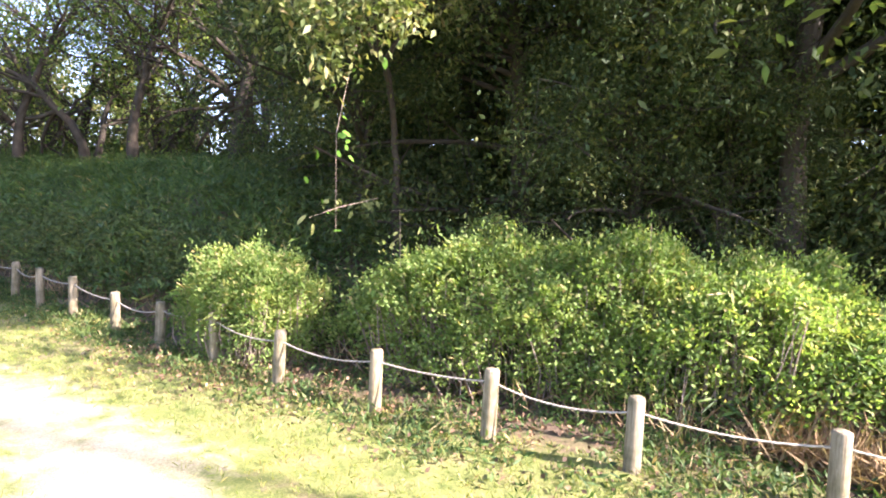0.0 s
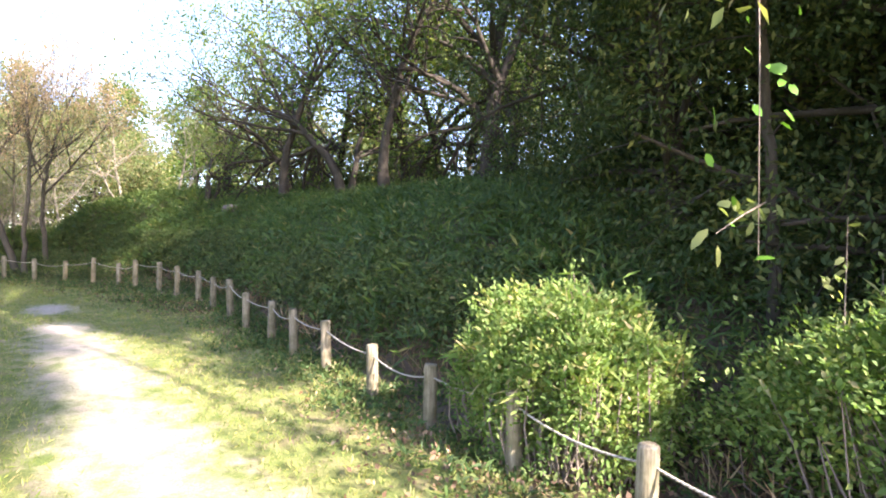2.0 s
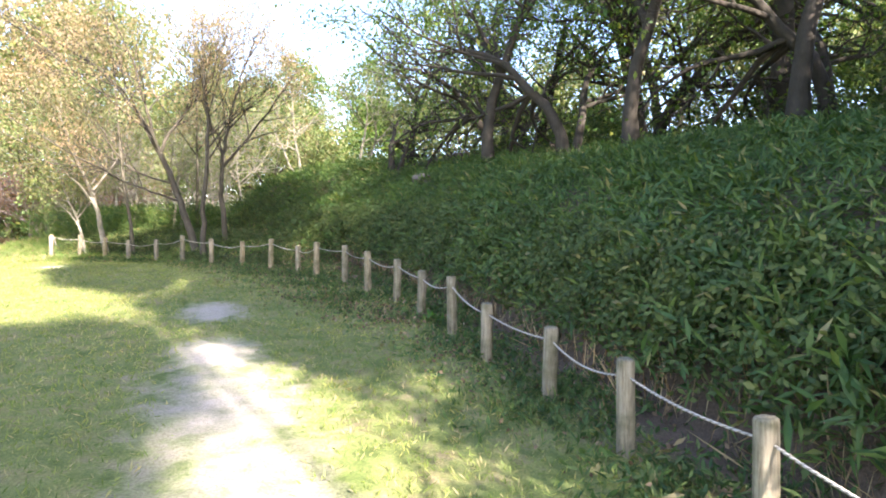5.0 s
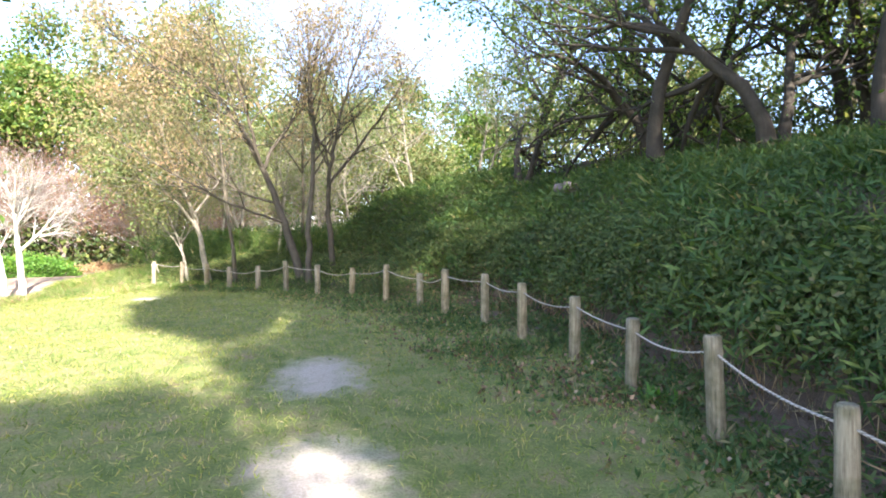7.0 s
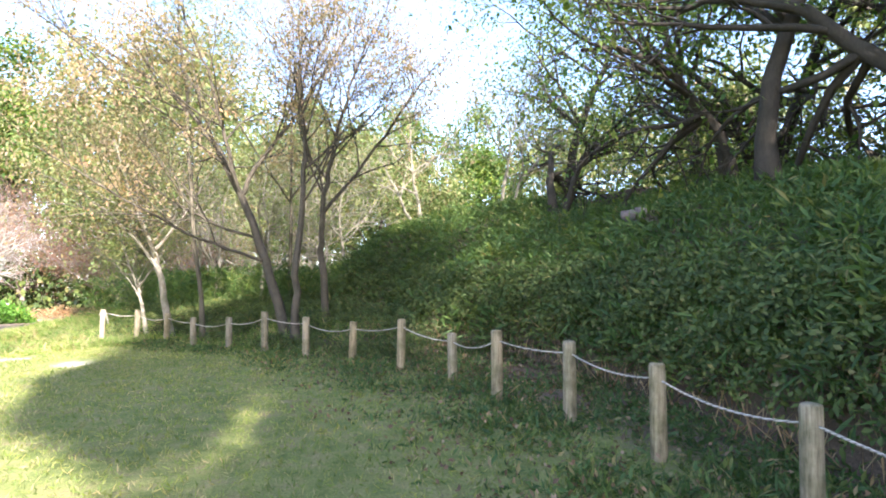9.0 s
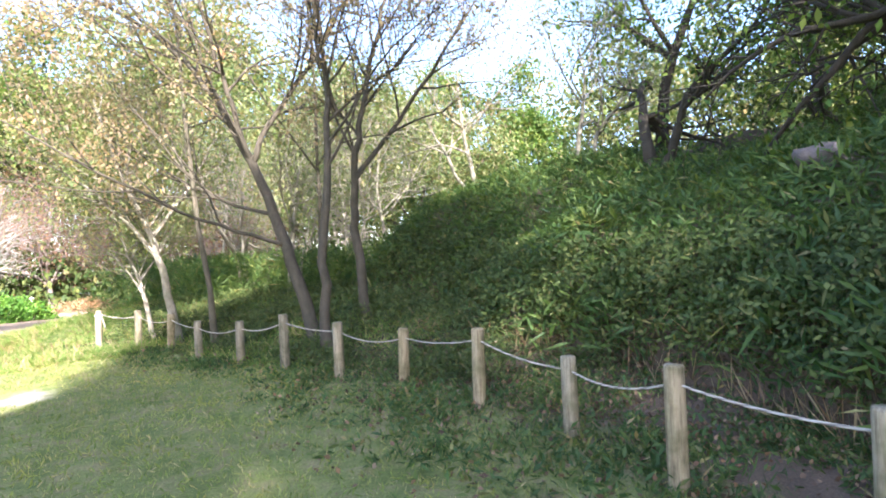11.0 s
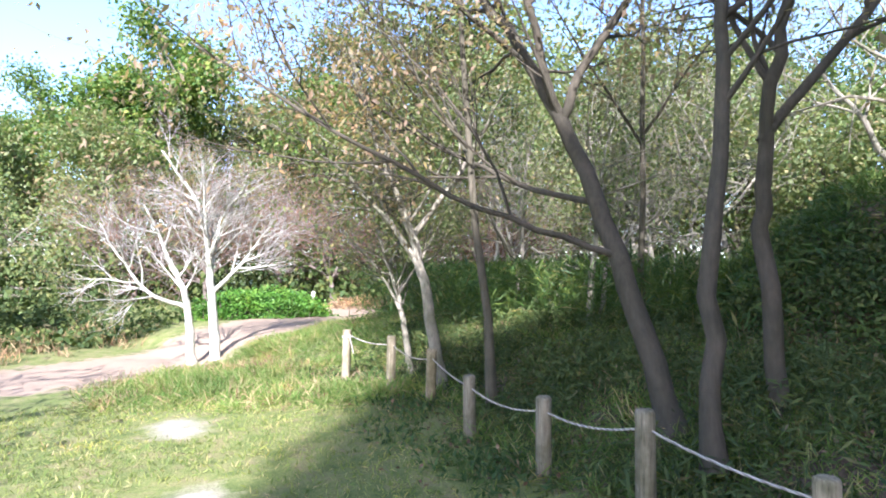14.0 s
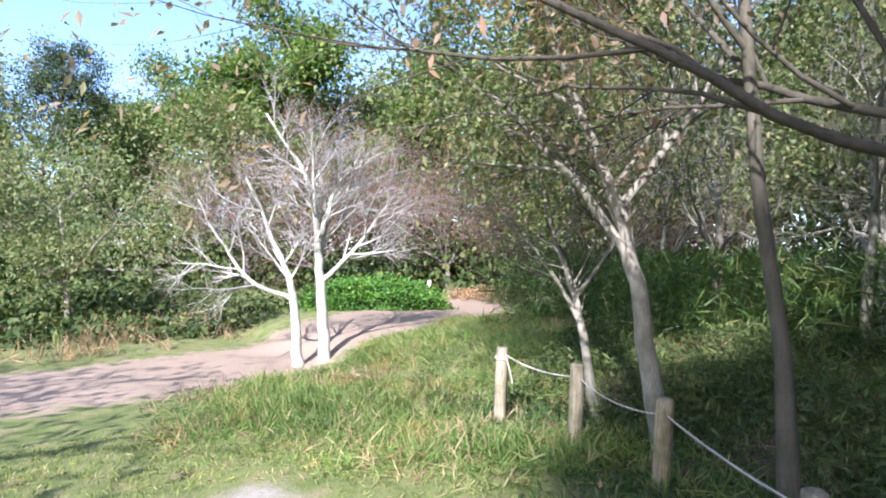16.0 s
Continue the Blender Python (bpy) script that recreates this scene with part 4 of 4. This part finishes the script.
bare = tree("bare_tree", "bare tree with a haze of twisted pale twigs in the thicket", 75,
            [((0, 0, 0), (0.1, 0, 1), 3.0, 0.06), ((0.2, 0.1, 0), (-0.4, 0.1, 1), 2.6, 0.05)], MOSSY_BARK, YELLOW, 1, (0.07, 0.04), 0.2, 0.3,
            split=(8, 8, 6), up=0.0, lean=1.2, ratio=(0.75, 0.55, 0.5), wander=0.45)
put(bare, -7.6, 19.8)
for x, y, a, k in ((-9.8, 22.0, 200, 1.1), (-6.0, 22.5, 130, 1.2), (-3.6, 20.5, 80, 1.0), (-11.5, 24.0, 10, 1.1), (-1.5, 19.5, 310, 0.9), (-8.0, 25.5, 60, 1.3)):
    again(bare, x, y, a, k)

crooked = tree("crooked_tree", "dark crooked tree with sprawling limbs on the bank's top", 77,
               [((0, 0, 0), (-0.35, 0.1, 1), 4.6, 0.14), ((0.2, 0.1, 0), (0.5, 0.2, 0.8), 4.0, 0.11)], DARK_BARK, OAK, 2, (0.1, 0.06), 0.25, 0.2,
               split=(7, 7, 5), up=0.05, lean=1.1, ratio=(0.65, 0.55, 0.5), wander=0.5, low=0.2)
put(crooked, 3.4, 12.0)
for x, y, a, k in ((2.2, 15.0, 50, 0.85), (6.0, 13.6, 170, 1.1), (-0.4, 18.0, 290, 0.8), (7.6, 9.8, 20, 1.1), (4.0, 17.5, 120, 1.1)):
    again(crooked, x, y, a, k)

# unseen copy whose limbs throw streaks of shadow over lawn and road
tagged(again(crooked, -10.2, 2.6, 60, 1.7), "dark crooked tree added out of view on the lawn to cast shadow streaks")

# ---- far woods ----
far = tree("broadleaf_tree", "tall broadleaf tree with fresh green leaves far off", 81,
           [((0, 0, 0), (0, 0, 1), 10, 0.25)], BARK, OAK, 13, (0.2, 0.14), 0.4, 0.2, finest=2,
           split=(20, 6, 4), up=0.0, lean=1.3, ratio=(0.4, 0.45, 0.45), low=0.2, cone=0.4)
put(far, -39, 28.8, 0, 1.36)
olive = tree("broadleaf_tree", "olive-yellow broadleaf tree with open crown far off", 83,
             [((0, 0, 0), (0.1, 0, 1), 8, 0.2)], BARK, YELLOW, 7, (0.22, 0.16), 0.5, 0.2, finest=2,
             split=(14, 6, 4), up=0.05, lean=1.2, ratio=(0.5, 0.45, 0.45), low=0.25)
put(olive, -38.5, 40.2, 0, 1.3)
for kind, x, y, a, k in ((far, -49.2, 27.5, 50, 1.2), (far, -39.4, 33.9, 130, 1.35), (far, -29.7, 37.5, 80, 1.36), (olive, -24.8, 39.3, 210, 1.5), (olive, -19.0, 39.4, 300, 1.5),
                         (olive, -33.5, 40, 20, 1.2), (olive, -44, 24.0, 160, 0.9), (olive, -34, 25.5, 160, 0.8), (olive, -31, 31, 260, 0.7), (dark, -44.8, 20.6, 0, 1.2), (dark, -46.5, 16.3, 90, 1.15), (dark, -42, 12, 190, 1.1), (olive, -36.5, 17.0, 30, 0.9)):
    again(kind, x, y, a, k)
for n in range(22):
    a = radians(-8 + n * 5.0)
    d = 36 + 6 * math.sin(n * 2.4)
    x, y = -4 - d * math.sin(a), 8 + d * math.cos(a)
    if 20 < math.degrees(math.atan2(-6.6 - x, y - 12.6)) < 92:
        continue
    again(far if n % 4 else olive, x, y, n * 77, 0.5 + 0.7 * abs(math.sin(n * 1.7)))
for n in range(9):
    a = radians(-70 + n * 8.0)
    d = 30 + 5 * math.sin(n * 2.4)
    again(olive if n % 3 else far, -d * math.sin(a), 6 + d * math.cos(a), n * 77, 0.8 + 0.3 * abs(math.sin(n * 1.7)))
for n in range(6):
    a = radians(2 + n * 6.0)
    d = 23 + 3 * math.sin(n * 2.1)
    again(olive, -4 - d * math.sin(a), 8 + d * math.cos(a), n * 57, 0.6 + 0.2 * abs(math.sin(n * 1.3)))
russet = tree("russet_tree", "low spreading russet tree with bare fine twigs", 91,
              [((0, 0, 0), (0, 0, 1), 2.8, 0.12)], FINE_TWIG, RUSSET, 4, (0.07, 0.035), 0.25, 0.2,
              split=(13, 8, 6), up=-0.02, lean=1.4, ratio=(1.0, 0.55, 0.5), low=0.15, wander=0.3)
put(russet, -19, 31)
for x, y, a, k in ((-23.5, 31, 60, 1.15), (-15.0, 30, 150, 1.1), (-27, 27, 200, 1.0), (-13, 27, 250, 0.8), (-21.5, 33.5, 100, 1.4), (-26, 30, 10, 1.3), (-18, 34, 320, 1.4), (-29, 25, 80, 1.1), (-16.5, 27.5, 30, 0.9)):
    again(russet, x, y, a, k)
shrub("hedge_shrub", "rounded bright green hedge beside the dirt road", "shrub", 6500, 95, dict(cx=-19.9, cy=24.0, rx=2.2, ry=1.0, tall=1.25, turn=62), HEDGE, (0.09, 0.06))

# undergrowth that closes the view under the far trees
r = np.random.default_rng(96)
n = 34000
a = np.radians(r.uniform(-75, 105, n))
d = r.uniform(29, 42, n)
x, y = -4 - d * np.sin(a), 8 + d * np.cos(a)
z = base_level(x, y) + r.uniform(0, 1, n) ** 1.5 * (4.4 + np.sin(a * 23) + 0.8 * np.sin(a * 61))
tufts("undergrowth", "dark green undergrowth beneath the far trees", "undergrowth", x, y, z, 4, 0.3, 0.18, HEDGE_FACE, 97, 1.0, 0.2, 0.4, jitter=0.3)

# beyond the road: dry brush, a small tree, a timber rail fence
r, x, y = scatter(9000, 98, -34, -17, 10, 27)
keep = (strip(x, y, ROAD, 2.3) < 0.02) & (r.random(9000) < strip(x, y, [(-21, 10), (-20.5, 16), (-21.5, 21), (-24, 27)], 3.2) * (0.5 + 0.6 * np.sin(1.3 * x + y) * np.sin(1.1 * y)))
tufts("dry_brush", "dry brown grass and brush beyond the road", "brush", x[keep], y[keep], base_level(x, y)[keep], 7, 0.45, 0.02, STRAW, 99, 0.4, 0.3, 1.1, jitter=0.12)
small = tree("small_tree", "small pale-trunked tree with yellow-green leaves beyond the road", 101,
             [((0, 0, 0), (0.02, 0, 1), 1.5, 0.1), ((0, 0, 1.3), (-0.7, 0, 0.8), 2.4, 0.06), ((0, 0, 1.4), (0.8, 0.1, 0.8), 2.6, 0.05)], MOSSY_BARK, YELLOW, 4, (0.1, 0.06), 0.25, 0.2,
             split=(8, 6, 4), up=0.1, lean=1.1, ratio=(0.8, 0.5, 0.5), low=0.7)
put(small, -22.6, 17.0)
again(small, -23.5, 13.0, 100, 1.1)

r, x, y = scatter(22000, 104, -40, -20, 8, 30)
far_off = strip(x, y, ROAD, 2.9)
keep = (far_off < 0.02) & (y < 30 - 0.1 * np.abs(x + 25)) & (r.random(22000) < 0.6 + 0.5 * np.sin(0.9 * x) * np.sin(0.7 * y))
x, y = x[keep], y[keep]
tall = 0.35 + 0.5 * np.clip(np.sin(0.8 * x + 0.3 * y) * np.sin(0.6 * y + 1), 0, 1) + 0.03 * np.clip(-22 - x, 0, 12)
tufts("low_brush", "low dark green and brown brush in front of the far trees", "brush", x, y, base_level(x, y) + r.random(len(x)) * tall, 4, 0.22, 0.1, HEDGE_FACE, 105, 1.0, 0.2, 0.5, jitter=0.15)

# a stone on the bank and a fresh weed by the fence
bm = bmesh.new()
bmesh.ops.create_icosphere(bm, subdivisions=3, radius=0.5)
for vert in bm.verts:
    vert.co *= 1 + 0.35 * (noise.noise(vert.co * 2.2) + 0.4 * noise.noise(vert.co * 6))
    vert.co.z *= 0.55
stone = part("stone", bm, STONE)
tagged(stone, "flat weathered pinkish-grey stone lying on the bank", "stone")
stone.matrix_basis = pose(0.5, 13.9, float(height(0.5, 13.9)) + 0.16, 8, 4, 30) @ Matrix.Scale(0.62, 4)
r = np.random.default_rng(121)
clump = new("weed_clump")
tagged(clump, "fresh bright green weed clump at a fence post's foot", "plant")
for j in range(46):
    v, f = leaves(r.normal(0, 0.05, (1, 3)) * [1, 1, 0.3], r.normal(0, 0.6, (1, 3)) + [0, 0, 0.9], r.uniform(0.1, 0.24, 1), r.uniform(0.03, 0.05, 1), 0.3, 122 + j, None, True)
    linked("leaf", v, f, HEDGE, clump)
clump.matrix_basis = pose(0.42, 6.72, float(height(0.42, 6.72)))

FENCE_TWO = [(-12.9, 21.5), (-13.6, 22.5), (-14.3, 23.5), (-15.1, 24.5), (-16.0, 25.4)]
second = new("rope_fence")
tagged(second, "farther stretch of low wooden post fence with rope", "fence")
for n, (x, y) in enumerate(FENCE_TWO):
    ob = new("post", shapes[n % 5])
    ob.parent = second
    ob.matrix_basis = pose(x, y, float(base_level(x, y)) + 0.7, 1, -1, n * 50)
for (ax, ay), (bx, by) in zip(FENCE_TWO, FENCE_TWO[1:]):
    line = rope_line((ax, ay, float(base_level(ax, ay)) + 0.57), (bx, by, float(base_level(bx, by)) + 0.57), 0.07)
    v, f = tube(line, np.full(len(line), 0.0075), 6)
    linked("rope", v, f, ROPE, second)


def bar(size, at, wear=0.012):
    bm = bmesh.new()
    bmesh.ops.create_cube(bm, size=1.0, matrix=Matrix.Translation(at) @ Matrix.Diagonal((*size, 1)))
    bmesh.ops.bevel(bm, geom=bm.edges[:], offset=wear, segments=1, affect="EDGES")
    return bm


rail_fence = new("rail_fence")
tagged(rail_fence, "dark timber rail fence standing far beyond the road", "fence")
for k in range(5):
    part("post", bar((0.14, 0.14, 1.25), (k * 1.7, 0, 0.6)), DARK_BARK, rail_fence, smooth_faces=False)
for z in (0.45, 0.75, 1.05):
    part("rail", bar((7.0, 0.06, 0.12), (3.4, -0.1, z)), MOSSY_BARK, rail_fence, smooth_faces=False)
rail_fence.matrix_basis = pose(-33.5, 20.5, float(base_level(-33.5, 20.5)), 0, 0, 65)

marker = new("marker_post")
tagged(marker, "leaning pale marker post beside the far road", "post")
part("shaft", bar((0.14, 0.14, 1.3), (0, 0, 0.6), 0.03), PALE_BARK, marker)
marker.matrix_basis = pose(-21.9, 28.0, float(base_level(-21.9, 28.0)), 0, 9, 20)
shrub("dry_shrub", "low straw-yellow shrub beside the far road", "shrub", 1500, 103, dict(cx=-20.6, cy=30.2, rx=2.0, ry=0.7, tall=0.9, turn=30), STRAW, (0.1, 0.05), 60)
